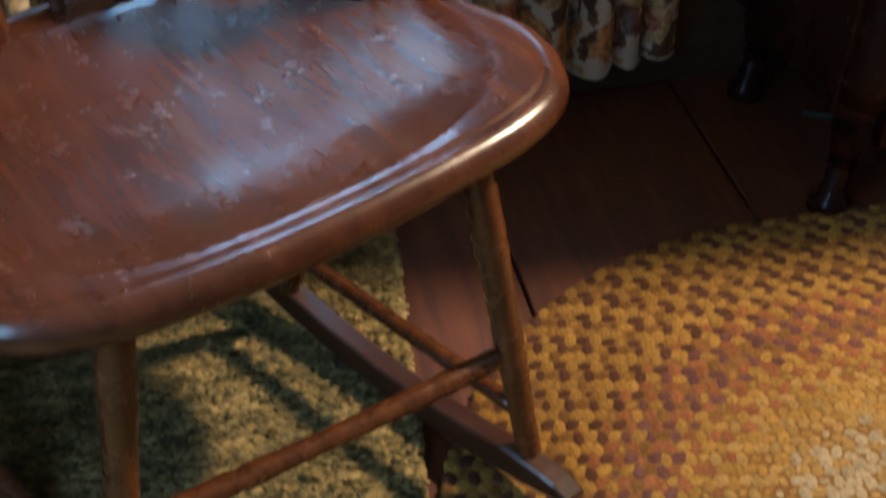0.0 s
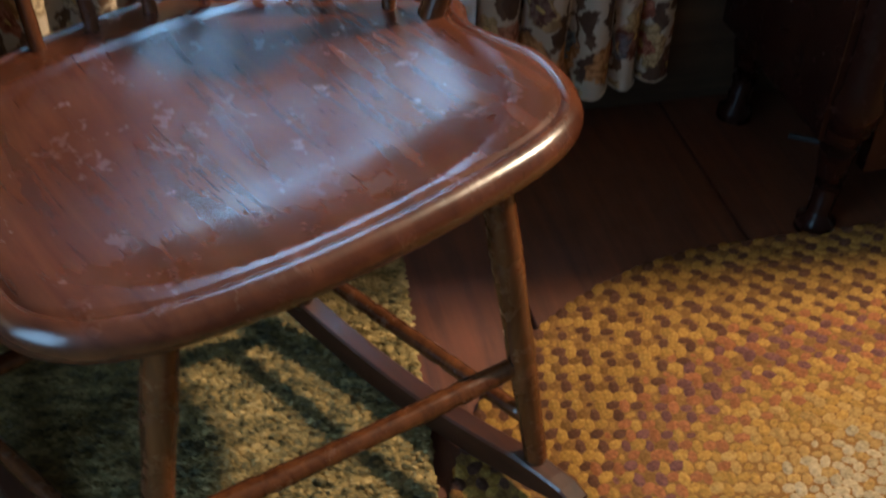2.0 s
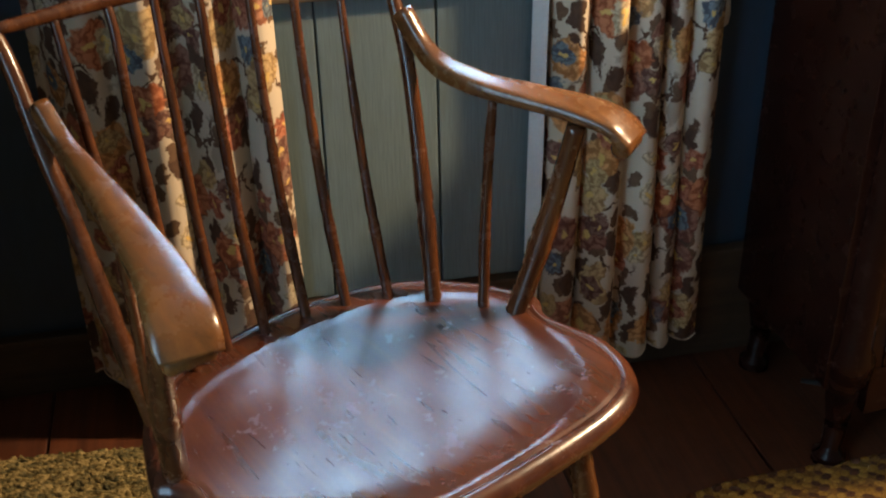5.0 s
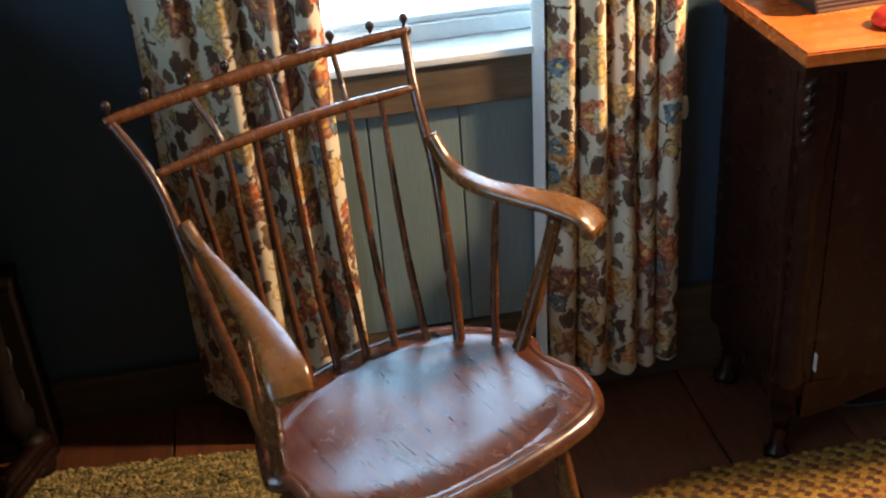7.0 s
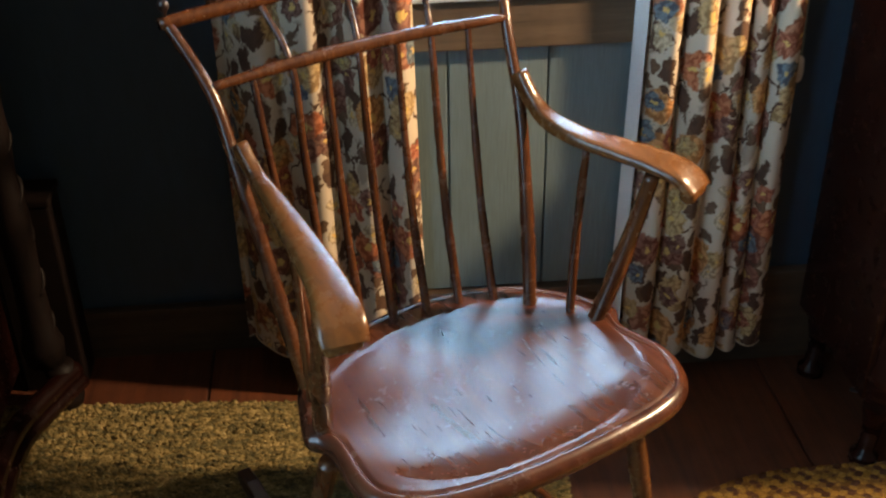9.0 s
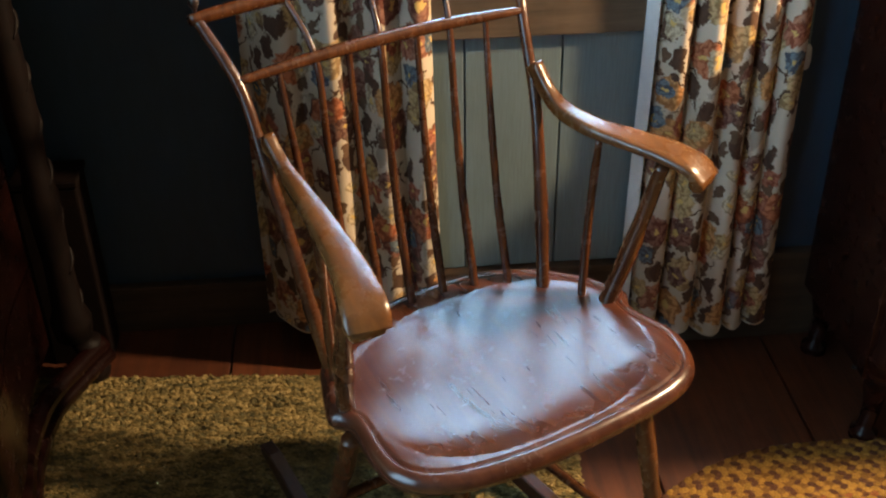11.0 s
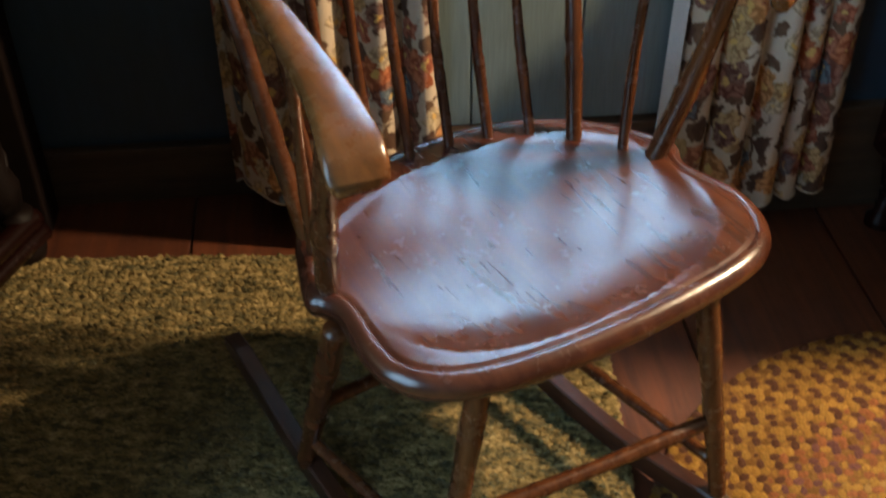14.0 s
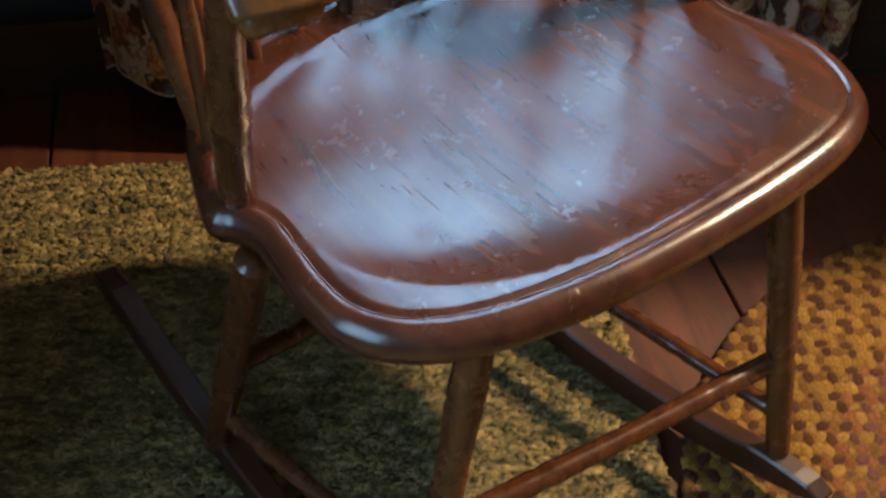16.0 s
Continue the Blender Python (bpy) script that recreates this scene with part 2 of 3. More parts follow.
# ---------------------------------------------------------------- mesh helpers
def part(name, bm, material, parent=None, label="", smooth=True):
    me = bpy.data.meshes.new(name)
    bm.to_mesh(me)
    bm.free()
    for p in me.polygons:
        p.use_smooth = smooth
    me.materials.append(material)
    ob = new(name, me)
    if parent is not None:
        ob.parent = parent
    if label:
        tagged(ob, label)
    return ob


def thing(name, label, category, at=(0, 0, 0), turn=0.0, group="", kind=""):
    ob = new(name)
    ob.matrix_basis = pose(*at, 0, 0, turn)
    ob.empty_display_size = 0.05
    return tagged(ob, label, category, group, kind)


def box(x0, x1, y0, y1, z0, z1, bevel=0.0, seg=2):
    bm = bmesh.new()
    bmesh.ops.create_cube(bm, size=1.0)
    for v in bm.verts:
        v.co = Vector(((x0 + x1) / 2 + v.co.x * (x1 - x0), (y0 + y1) / 2 + v.co.y * (y1 - y0), (z0 + z1) / 2 + v.co.z * (z1 - z0)))
    if bevel:
        bmesh.ops.bevel(bm, geom=bm.edges[:], offset=bevel, segments=seg, profile=0.6, affect="EDGES")
    return bm


def smooth_path(pts, n):
    """n points on a Catmull-Rom curve through pts."""
    P = [Vector(p) for p in pts]
    P = [P[0] * 2 - P[1]] + P + [P[-1] * 2 - P[-2]]
    out = []
    segs = len(P) - 3
    for i in range(n):
        s = i / (n - 1) * segs
        k = min(int(s), segs - 1)
        f = s - k
        a, b, c, d = P[k:k + 4]
        out.append(0.5 * ((2 * b) + (c - a) * f + (2 * a - 5 * b + 4 * c - d) * f * f + (3 * b - a - 3 * c + d) * f ** 3))
    return out


def tube(pts, radii, sides=12, squash=None, cap=True):
    """A skin round the path pts; radii at each point; squash: (wide, high) with the wide axis level."""
    bm = bmesh.new()
    rings = []
    for i, p in enumerate(pts):
        d = (pts[min(i + 1, len(pts) - 1)] - pts[max(i - 1, 0)]).normalized()
        side = d.cross(Vector((0, 0, 1)))
        side = side.normalized() if side.length > 1e-3 else Vector((1, 0, 0))
        up = side.cross(d).normalized()
        ring = []
        for k in range(sides):
            a = 2 * math.pi * k / sides
            w, h = squash[i] if squash else (radii[i], radii[i])
            ca, sa = math.cos(a), math.sin(a)
            if squash:
                ca, sa = math.copysign(abs(ca) ** 0.62, ca), math.copysign(abs(sa) ** 0.62, sa)
            ring.append(bm.verts.new(p + side * ca * w + up * sa * h))
        rings.append(ring)
    for a, b in zip(rings, rings[1:]):
        for k in range(sides):
            bm.faces.new((a[k], a[(k + 1) % sides], b[(k + 1) % sides], b[k]))
    if cap:
        bm.faces.new(rings[0][::-1])
        bm.faces.new(rings[-1])
    bmesh.ops.recalc_face_normals(bm, faces=bm.faces[:])
    return bm


def bamboo(a, b, r0, r1, nodes=(0.3, 0.72), bow=(0, 0, 0), n=40, swell=0.22, sides=12):
    """A turned bamboo-style member from a to b with ring grooves at the nodes."""
    a, b, bow = Vector(a), Vector(b), Vector(bow)
    pts, rad = [], []
    for i in range(n):
        t = i / (n - 1)
        pts.append(a.lerp(b, t) + bow * math.sin(math.pi * t))
        r = r0 + (r1 - r0) * t
        near = min((abs(t - m) for m in nodes), default=1.0)
        r *= 1 + swell * math.exp(-(near / 0.09) ** 2)
        if near < 0.012:
            r *= 0.86
        rad.append(r)
    return tube(pts, rad, sides)


def lathe(profile, at=(0, 0, 0), sides=20):
    """A turned body from (radius, z) pairs."""
    bm = bmesh.new()
    rings = []
    for r, z in profile:
        rings.append([bm.verts.new((at[0] + r * math.cos(2 * math.pi * k / sides), at[1] + r * math.sin(2 * math.pi * k / sides), at[2] + z)) for k in range(sides)])
    for a, b in zip(rings, rings[1:]):
        for k in range(sides):
            bm.faces.new((a[k], a[(k + 1) % sides], b[(k + 1) % sides], b[k]))
    bm.faces.new(rings[0][::-1])
    bm.faces.new(rings[-1])
    bmesh.ops.recalc_face_normals(bm, faces=bm.faces[:])
    return bm


def merge(*bms):
    out = bms[0]
    for b in bms[1:]:
        me = bpy.data.meshes.new("tmp")
        b.to_mesh(me)
        b.free()
        out.from_mesh(me)
        bpy.data.meshes.remove(me)
    return out


# ---------------------------------------------------------------- room
WALL_Y = 1.40
X0, X1, YB, CEIL = -1.62, 2.60, -1.9, 2.60
T = 0.16


def structure(name, bm, mat, label, smooth=False):
    return tagged(part(name, bm, mat, None, "", smooth), label, name.split("_")[0], "", "structure")


WX0, WX1, WZ0, WZ1 = -0.36, 0.40, 0.80, 2.02
BREAST_Y, BREAST_X = 1.245, -0.362  # the wall steps forward round the window
WB = WALL_Y + T
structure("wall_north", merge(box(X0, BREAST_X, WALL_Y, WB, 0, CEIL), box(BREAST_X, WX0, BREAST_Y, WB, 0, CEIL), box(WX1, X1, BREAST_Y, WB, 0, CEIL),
                              box(WX0, WX1, BREAST_Y, WB, 0, WZ0 - 0.10), box(WX0, WX1, BREAST_Y, WB, WZ1, CEIL)), WALL_BLUE_SHADED, "blue grey painted wall round the window, shade put into its colour")
structure("wall_east", box(X1, X1 + T, YB, WALL_Y + T, 0, CEIL), ROOM_DARK, "blue grey painted side wall behind the cabinet")
SY0, SY1, SZ0, SZ1 = -1.45, 0.20, 0.60, 2.35
structure("wall_west", merge(box(X0 - T, X0, YB, SY0, 0, CEIL), box(X0 - T, X0, SY1, WALL_Y + T, 0, CEIL), box(X0 - T, X0, SY0, SY1, 0, SZ0), box(X0 - T, X0, SY0, SY1, SZ1, CEIL)), ROOM_DARK, "blue grey painted side wall with a window opening")
structure("backdrop_west", box(X0 - 0.76, X0 - 0.75, -2.8, 1.5, 0.3, 3.6), DAYLIGHT_SOFT, "plain daylight outside the side window")
structure("wall_south", box(X0 - T, X1 + T, YB - T, YB, 0, CEIL), ROOM_DARK, "blue grey painted rear wall")
structure("ceiling", box(X0 - T, X1 + T, YB - T, WALL_Y + T, CEIL, CEIL + 0.12), CEILING, "plain plaster ceiling")

# baseboard with a moulded top, taller round the window
structure("baseboard", merge(box(X0, BREAST_X, WALL_Y - 0.018, WALL_Y - 0.001, 0.0, 0.100, 0.002), box(X0, BREAST_X, WALL_Y - 0.024, WALL_Y - 0.001, 0.102, 0.116, 0.003)), BASE_WOOD, "brown wooden baseboard along the blue wall")
structure("baseboard_window", merge(box(-0.20, X1, BREAST_Y - 0.020, BREAST_Y - 0.001, 0.0, 0.195, 0.002), box(-0.20, X1, BREAST_Y - 0.028, BREAST_Y - 0.001, 0.197, 0.214, 0.004)), BASE_WOOD, "tall brown wooden baseboard under the window")

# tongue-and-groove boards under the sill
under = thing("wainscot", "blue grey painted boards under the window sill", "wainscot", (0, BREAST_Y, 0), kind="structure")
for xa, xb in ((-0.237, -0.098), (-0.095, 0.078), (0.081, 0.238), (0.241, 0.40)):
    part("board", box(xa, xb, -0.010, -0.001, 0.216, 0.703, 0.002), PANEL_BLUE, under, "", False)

# window: sill, apron, frame, sash, glass
window = thing("window_1", "white painted sash window with a weathered sill", "window", (0, BREAST_Y, 0), kind="structure")
part("apron", box(-0.18, 0.42, -0.024, -0.0005, 0.705, 0.791, 0.003), SILL_WOOD, window, "weathered brown wooden apron", False)
part("window_sill", box(-0.19, 0.45, -0.032, 0.12, 0.793, 0.809, 0.004), WHITE_PAINT, window, "worn pale painted sill", False)
part("window_frame", merge(box(WX0, WX0 + 0.025, 0.0, 0.20, 0.811, WZ1, 0.003), box(WX1 - 0.025, WX1 + 0.05, -0.02, 0.20, 0.811, WZ1, 0.003),
                           box(WX0 - 0.05, WX1 + 0.05, -0.02, 0.20, WZ1, WZ1 + 0.07, 0.003)), WHITE_PAINT, window, "", False)
part("lower_rail", merge(box(WX0 + 0.026, WX1 - 0.026, 0.060, 0.100, 0.811, 0.845, 0.003), box(WX0 + 0.026, WX1 - 0.026, 0.068, 0.096, 0.847, 0.859, 0.003)), WHITE_PAINT, window, "", False)
part("sash", merge(box(WX0 + 0.028, WX0 + 0.068, 0.066, 0.10, 0.861, WZ1 - 0.004, 0.003), box(WX1 - 0.068, WX1 - 0.028, 0.066, 0.10, 0.861, WZ1 - 0.004, 0.003),
                   box(WX0 + 0.07, WX1 - 0.07, 0.066, 0.10, 1.29, 1.33, 0.003), box(WX0 + 0.07, WX1 - 0.07, 0.066, 0.10, WZ1 - 0.05, WZ1 - 0.004, 0.003)), WHITE_PAINT, window, "", False)
for za, zb in ((0.860, 1.289), (1.331, WZ1 - 0.051)):
    g = part("pane", box(WX0 + 0.069, WX1 - 0.069, 0.081, 0.085, za, zb), GLASS, window, "", False)
    g.visible_shadow = False
day = structure("backdrop", box(-2.2, 2.2, WALL_Y + 0.75, WALL_Y + 0.76, 0.2, 5.2), DAYLIGHT, "plain bright daylight outside the window")

# floor boards
floor = thing("floor", "dark reddish brown wide floor boards", "floor", kind="structure")
part("subfloor", box(X0 - T, X1 + T, YB - T, WALL_Y + T, -0.06, -0.022), CARVED, floor, "", False)
cracks = [X0, -1.36, -1.1, -0.85, -0.585, -0.33, -0.07, 0.215, 0.530, 0.80, 1.08, 1.38, 1.68, 1.98, 2.29, X1]
for xa, xb in zip(cracks, cracks[1:]):
    b = box(xa + 0.0022, xb - 0.0022, YB, WALL_Y, -0.02, 0.0, 0.0015, 1)
    o = part("plank", b, BOARDS, floor, "", False)
    o.location.z = -0.0007 * random.random()


# ---------------------------------------------------------------- carpet and braided rug
carpet = thing("carpet", "gold and green flecked tufted carpet on the floor boards", "carpet", (0.10, 1.14, 0), -5.0)
part("backing", box(-1.48, 0.0, -2.2, 0.0, 0.0005, 0.007, 0.002), CARPET, carpet)


def tufts(n, x0, x1, y0, y1, seed):
    """Short leaning pile, one small wedge a tuft."""
    r = random.Random(seed)
    vs, fs = [], []
    for _ in range(n):
        x, y = r.uniform(x0, x1), r.uniform(y0, y1)
        w, ln, h = r.uniform(0.004, 0.008), r.uniform(0.0016, 0.003), r.uniform(0.004, 0.0085)
        a = r.gauss(0, 0.35)
        c, s = math.cos(a), math.sin(a)
        k = len(vs)
        dx, dy = r.gauss(0, 0.002), r.gauss(-0.001, 0.002)
        for px, py, pz in ((-w, -ln, 0), (w, -ln, 0), (w, ln, 0), (-w, ln, 0), (-w * 0.6, 0, h), (w * 0.6, 0, h)):
            lean = 1 if pz else 0
            vs.append((x + px * c - py * s + dx * lean, y + px * s + py * c + dy * lean, 0.006 + pz))
        fs += [(k, k + 1, k + 5, k + 4), (k + 1, k + 2, k + 5), (k + 2, k + 3, k + 4, k + 5), (k + 3, k, k + 4)]
    me = bpy.data.meshes.new("tufting")
    me.from_pydata(vs, [], fs)
    me.materials.append(CARPET)
    for p in me.polygons:
        p.use_smooth = True
    ob = new("tufting", me)
    ob.parent = carpet
    ob["kind"] = "stuff"
    return ob


tufts(52000, -1.25, -0.003, -0.85, -0.003, 5)

rug = thing("braided_rug", "oval rag rug of gold, rust and cream braids", "rug", (0.508, 0.420, 0.0))
RUG_R, RUG_L, BAND = 0.470, 0.55, 0.0222


def stadium(r, s):
    """A point on a stadium outline of radius r at path length s, with its direction."""
    arc = math.pi * r
    total = 2 * RUG_L + 2 * arc
    s %= total
    if s < arc:
        a = math.pi / 2 + s / r
        return Vector((r * math.cos(a), r * math.sin(a), 0)), Vector((-math.sin(a), math.cos(a), 0))
    s -= arc
    if s < RUG_L:
        return Vector((s, -r, 0)), Vector((1, 0, 0))
    s -= RUG_L
    if s < arc:
        a = -math.pi / 2 + s / max(r, 1e-6)
        return Vector((RUG_L + r * math.cos(a), r * math.sin(a), 0)), Vector((-math.sin(a), math.cos(a), 0))
    s -= arc
    return Vector((RUG_L - s, r, 0)), Vector((-1, 0, 0))


GOLD, AMBER, BROWN, RUST, CREAM, PALE = (0.35, 0.190, 0.038), (0.20, 0.098, 0.026), (0.105, 0.046, 0.026), (0.27, 0.100, 0.036), (0.38, 0.28, 0.15), (0.36, 0.21, 0.058)
CLOTH = {k: braid_mat(k + " rag cloth", c) for k, c in (("gold", GOLD), ("amber", AMBER), ("brown", BROWN), ("rust", RUST), ("cream", CREAM), ("pale", PALE), ("plum", (0.15, 0.062, 0.050)))}
ORDER = [("gold", "amber", "brown"), ("gold", "gold", "brown")] * 3 + [("rust", "gold", "brown"), ("rust", "gold", "plum"), ("rust", "amber", "plum"), ("gold", "rust", "plum"), ("gold", "rust", "gold"), ("pale", "gold", "rust"), ("pale", "gold", "gold"),
         ("pale", "pale", "gold"), ("cream", "pale", "pale")] + [("cream", "cream", "pale"), ("cream", "cream", "cream")] * 3
rr = random.Random(3)
SEG, LEV = 8, 3
NAMES = list(CLOTH)


def lump(vs, fs, at, ax, bx, la, lb, lh):
    base = len(vs)
    for lev in range(LEV):
        f = math.cos(lev / LEV * math.pi / 2 * 0.95)
        for j in range(SEG):
            a = 2 * math.pi * j / SEG
            q = at + ax * la * f * math.cos(a) + bx * lb * f * math.sin(a)
            vs.append((q.x, q.y, at.z + lh * math.sin(lev / LEV * math.pi / 2)))
    vs.append((at.x, at.y, at.z + lh))
    for lev in range(LEV - 1):
        for j in range(SEG):
            a, b = base + lev * SEG + j, base + lev * SEG + (j + 1) % SEG
            fs.append((a, b, b + SEG, a + SEG))
    top = base + LEV * SEG
    for j in range(SEG):
        fs.append((base + (LEV - 1) * SEG + j, base + (LEV - 1) * SEG + (j + 1) % SEG, top))


def cloth_mesh(name, vs, fs, mats):
    me = bpy.data.meshes.new(name)
    me.from_pydata(vs, [], fs)
    for m in mats:
        me.materials.append(m)
    for p in me.polygons:
        p.use_smooth = True
    return me


single = {}
for key in NAMES:
    vs, fs = [], []
    lump(vs, fs, Vector((0, 0, 0)), Vector((1, 0, 0)), Vector((0, 1, 0)), 0.0140, 0.0094, 0.0060)
    single[key] = cloth_mesh("rag_lump", vs, fs, [CLOTH[key]])
vs, fs, which, made = [], [], [], 0
for bi, strands in enumerate(ORDER):
    r = RUG_R - BAND * (bi + 0.5)
    length = 2 * RUG_L + 2 * math.pi * r
    count = 3 * int(length / 0.0155 / 3)
    for k in range(count):
        for side in (-1, 1):
            p, d = stadium(r, (k + 0.25 * side) * length / count)
            nrm = Vector((d.y, -d.x, 0))
            p = p + nrm * side * BAND * 0.25 + Vector((0, 0, 0.004))
            ax = (d * 0.85 - nrm * side * 0.52).normalized()
            bx = Vector((-ax.y, ax.x, 0))
            sa, sb, sh = rr.uniform(0.9, 1.1), rr.uniform(0.9, 1.12), rr.uniform(0.8, 1.15)
            key = strands[(2 * k + (side > 0) + bi) % 3]
            if -0.44 < p.x < -0.14 and 0.06 < p.y < 0.40 and made < 300:
                made += 1
                ob = new("rag_lump", single[key])
                ob.parent = rug
                ob.matrix_basis = Matrix.Translation(p) @ Matrix.Rotation(math.atan2(ax.y, ax.x), 4, "Z") @ Matrix.Diagonal((sa, sb, sh, 1))
            else:
                n0 = len(fs)
                lump(vs, fs, p, ax, bx, 0.0140 * sa, 0.0094 * sb, 0.0060 * sh)
                which += [NAMES.index(key)] * (len(fs) - n0)
me = cloth_mesh("braiding", vs, fs, [CLOTH[k] for k in NAMES])
for p in me.polygons:
    p.material_index = which[p.index]
ob = tagged(new("braiding", me), kind="stuff")
ob.parent = rug
# thin backing cloth that shows between the braids
bm = bmesh.new()
edge = [stadium(RUG_R - 0.006, i / 80 * (2 * RUG_L + 2 * math.pi * (RUG_R - 0.006)))[0] for i in range(80)]
lo = [bm.verts.new((p.x, p.y, 0.0015)) for p in edge]
hi = [bm.verts.new((p.x, p.y, 0.0085)) for p in edge]
bm.faces.new(hi)
bm.faces.new(lo[::-1])
for i in range(80):
    bm.faces.new((lo[i], lo[(i + 1) % 80], hi[(i + 1) % 80], hi[i]))
bmesh.ops.recalc_face_normals(bm, faces=bm.faces[:])
part("backing", bm, CLOTH["amber"], rug, "", False)


# ---------------------------------------------------------------- rocking chair
chair = thing("rocking_chair", "varnished brown Windsor rocking chair with spindle back", "rocking chair", (-0.112, 0.6816, 0.012), 26.5)
ZS = 0.394  # top of the seat's rim above the chair's base

outline = [(0.02, -0.188), (0.12, -0.186), (0.205, -0.177), (0.258, -0.156), (0.289, -0.116), (0.302, -0.064), (0.294, -0.020), (0.286, 0.014), (0.291, 0.038),
           (0.305, 0.060), (0.297, 0.090), (0.268, 0.140), (0.216, 0.196), (0.143, 0.234), (0.060, 0.251), (-0.02, 0.249), (-0.10, 0.235), (-0.165, 0.207), (-0.207, 0.160), (-0.232, 0.104),
           (-0.249, 0.052), (-0.238, 0.032), (-0.231, 0.012), (-0.234, -0.020), (-0.238, -0.062), (-0.232, -0.104), (-0.203, -0.142), (-0.150, -0.168), (-0.07, -0.183)]


def closed(pts, n):
    out = []
    m = len(pts)
    for i in range(n):
        s = i / n * m
        k, f = int(s) % m, s - int(s)
        a, b, c, d = (Vector((*pts[(k + j) % m], 0)) for j in (-1, 0, 1, 2))
        out.append(0.5 * ((2 * b) + (c - a) * f + (2 * a - 5 * b + 4 * c - d) * f * f + (3 * b - a - 3 * c + d) * f ** 3))
    return out


def seat_mesh():
    rim = closed(outline, 168)
    cen = Vector((0.025, 0.02, 0))
    nn = len(rim)
    nor = []
    for i in range(nn):
        d = (rim[(i + 1) % nn] - rim[i - 1]).normalized()
        nor.append(Vector((-d.y, d.x, 0)))
    for _ in range(10):
        nor = [(nor[i - 1] + nor[i] * 2 + nor[(i + 1) % nn]).normalized() for i in range(nn)]
    bm = bmesh.new()
    rings = []
    # from the underside, round the edge, over the groove and into the dish: inset, height
    prof = [(0.040, -0.040), (0.016, -0.0385), (0.006, -0.033), (0.001, -0.025), (0.0, -0.017), (0.002, -0.010), (0.007, -0.0045), (0.013, -0.0015), (0.0185, -0.0008), (0.0200, -0.0026), (0.0215, -0.0028), (0.0235, -0.0010)]
    for ins, z in prof:
        rings.append([bm.verts.new(rim[i] + nor[i] * ins + Vector((0, 0, ZS + z))) for i in range(nn)])
    inner = [rim[i] + nor[i] * 0.0235 for i in range(nn)]
    steps = 40
    for k in range(1, steps):
        f = k / steps
        ring = []
        for i in range(nn):
            p = inner[i].lerp(cen, f)
            # a shallow dish, cut away from a flat margin that is wide at the back
            back = max(0.0, min(1.0, (p.y - 0.04) / 0.09))
            back = back * back * (3 - 2 * back)
            q = Vector(((p.x - 0.025) / 0.238, (p.y - 0.02) / (0.168 if p.y > 0.02 else 0.176)))
            rad_ = (abs(q.x) ** 2.6 + abs(q.y) ** 2.6) ** (1 / 2.6)
            w = max(0.0, 1 - rad_)
            soft_w = 1 - (1 - w) ** 2
            quick = min(1.0, w / 0.42)
            quick = 1 - (1 - quick) ** 2.5
            fr = 0.45 * max(0.0, min(1.0, (0.05 - p.y) / 0.13))
            fr = fr * fr * (3 - 2 * fr)
            w = soft_w + (quick - soft_w) * fr
            lip = 0.0016 * back * max(0.0, min(1.0, (1.0 - rad_) / 0.03))
            ring.append(bm.verts.new((p.x, p.y, ZS - 0.001 - lip - 0.0135 * w - 0.018 * (0.2 - p.y) * w)))
        rings.append(ring)
    for a, b in zip(rings, rings[1:]):
        for i in range(nn):
            bm.faces.new((a[i], a[(i + 1) % nn], b[(i + 1) % nn], b[i]))
    c = bm.verts.new((cen.x, cen.y, ZS - 0.0178))
    for i in range(nn):
        bm.faces.new((rings[-1][i], rings[-1][(i + 1) % nn], c))
    bm.faces.new(rings[0][::-1])
    bmesh.ops.recalc_face_normals(bm, faces=bm.faces[:])
    return bm


seat = part("seat", seat_mesh(), CHAIR_SEAT, chair, "worn glossy plank seat, scratched and dished")

POST = [(0.196, 0.143, ZS - 0.02), (0.209, 0.172, 0.49), (0.221, 0.205, 0.62), (0.229, 0.232, 0.70), (0.236, 0.278, 0.805), (0.264, 0.340, 0.893)]
for sg in (-1, 1):
    pts = smooth_path([(sg * a, b, z) for a, b, z in POST], 46)
    rad = []
    for i in range(46):
        t = i / 45
        r = 0.0112 - 0.003 * t
        for m in (0.22,):
            r *= 1 + 0.16 * math.exp(-((t - m) / 0.07) ** 2)
            if abs(t - m) < 0.012:
                r *= 0.84
        rad.append(r)
    part("post", tube(pts, rad, 14), CHAIR, chair)

CREST = smooth_path([(-0.274, 0.338, 0.893), (-0.14, 0.352, 0.894), (0, 0.357, 0.895), (0.14, 0.352, 0.894), (0.274, 0.338, 0.893)], 60)
crad = []
for i in range(60):
    t = i / 59
    r = 0.0085 + 0.0035 * math.sin(math.pi * t) ** 0.6
    for m in (0.33, 0.70):
        if abs(t - m) < 0.011:
            r *= 0.82
    crad.append(r)
part("crest_rail", tube(CREST, crad, 14), CHAIR, chair)
RAIL = smooth_path([(-0.236, 0.281, 0.815), (-0.11, 0.296, 0.816), (0, 0.301, 0.816), (0.11, 0.296, 0.816), (0.236, 0.281, 0.815)], 50)
part("lower_rail", tube(RAIL, [0.006 + 0.0045 * math.sin(math.pi * i / 49) ** 0.7 for i in range(50)], 14), CHAIR, chair)


def crest_at(a):
    return min(CREST, key=lambda p: abs(p.x - a))


def rail_at(a):
    return min(RAIL, key=lambda p: abs(p.x - a))


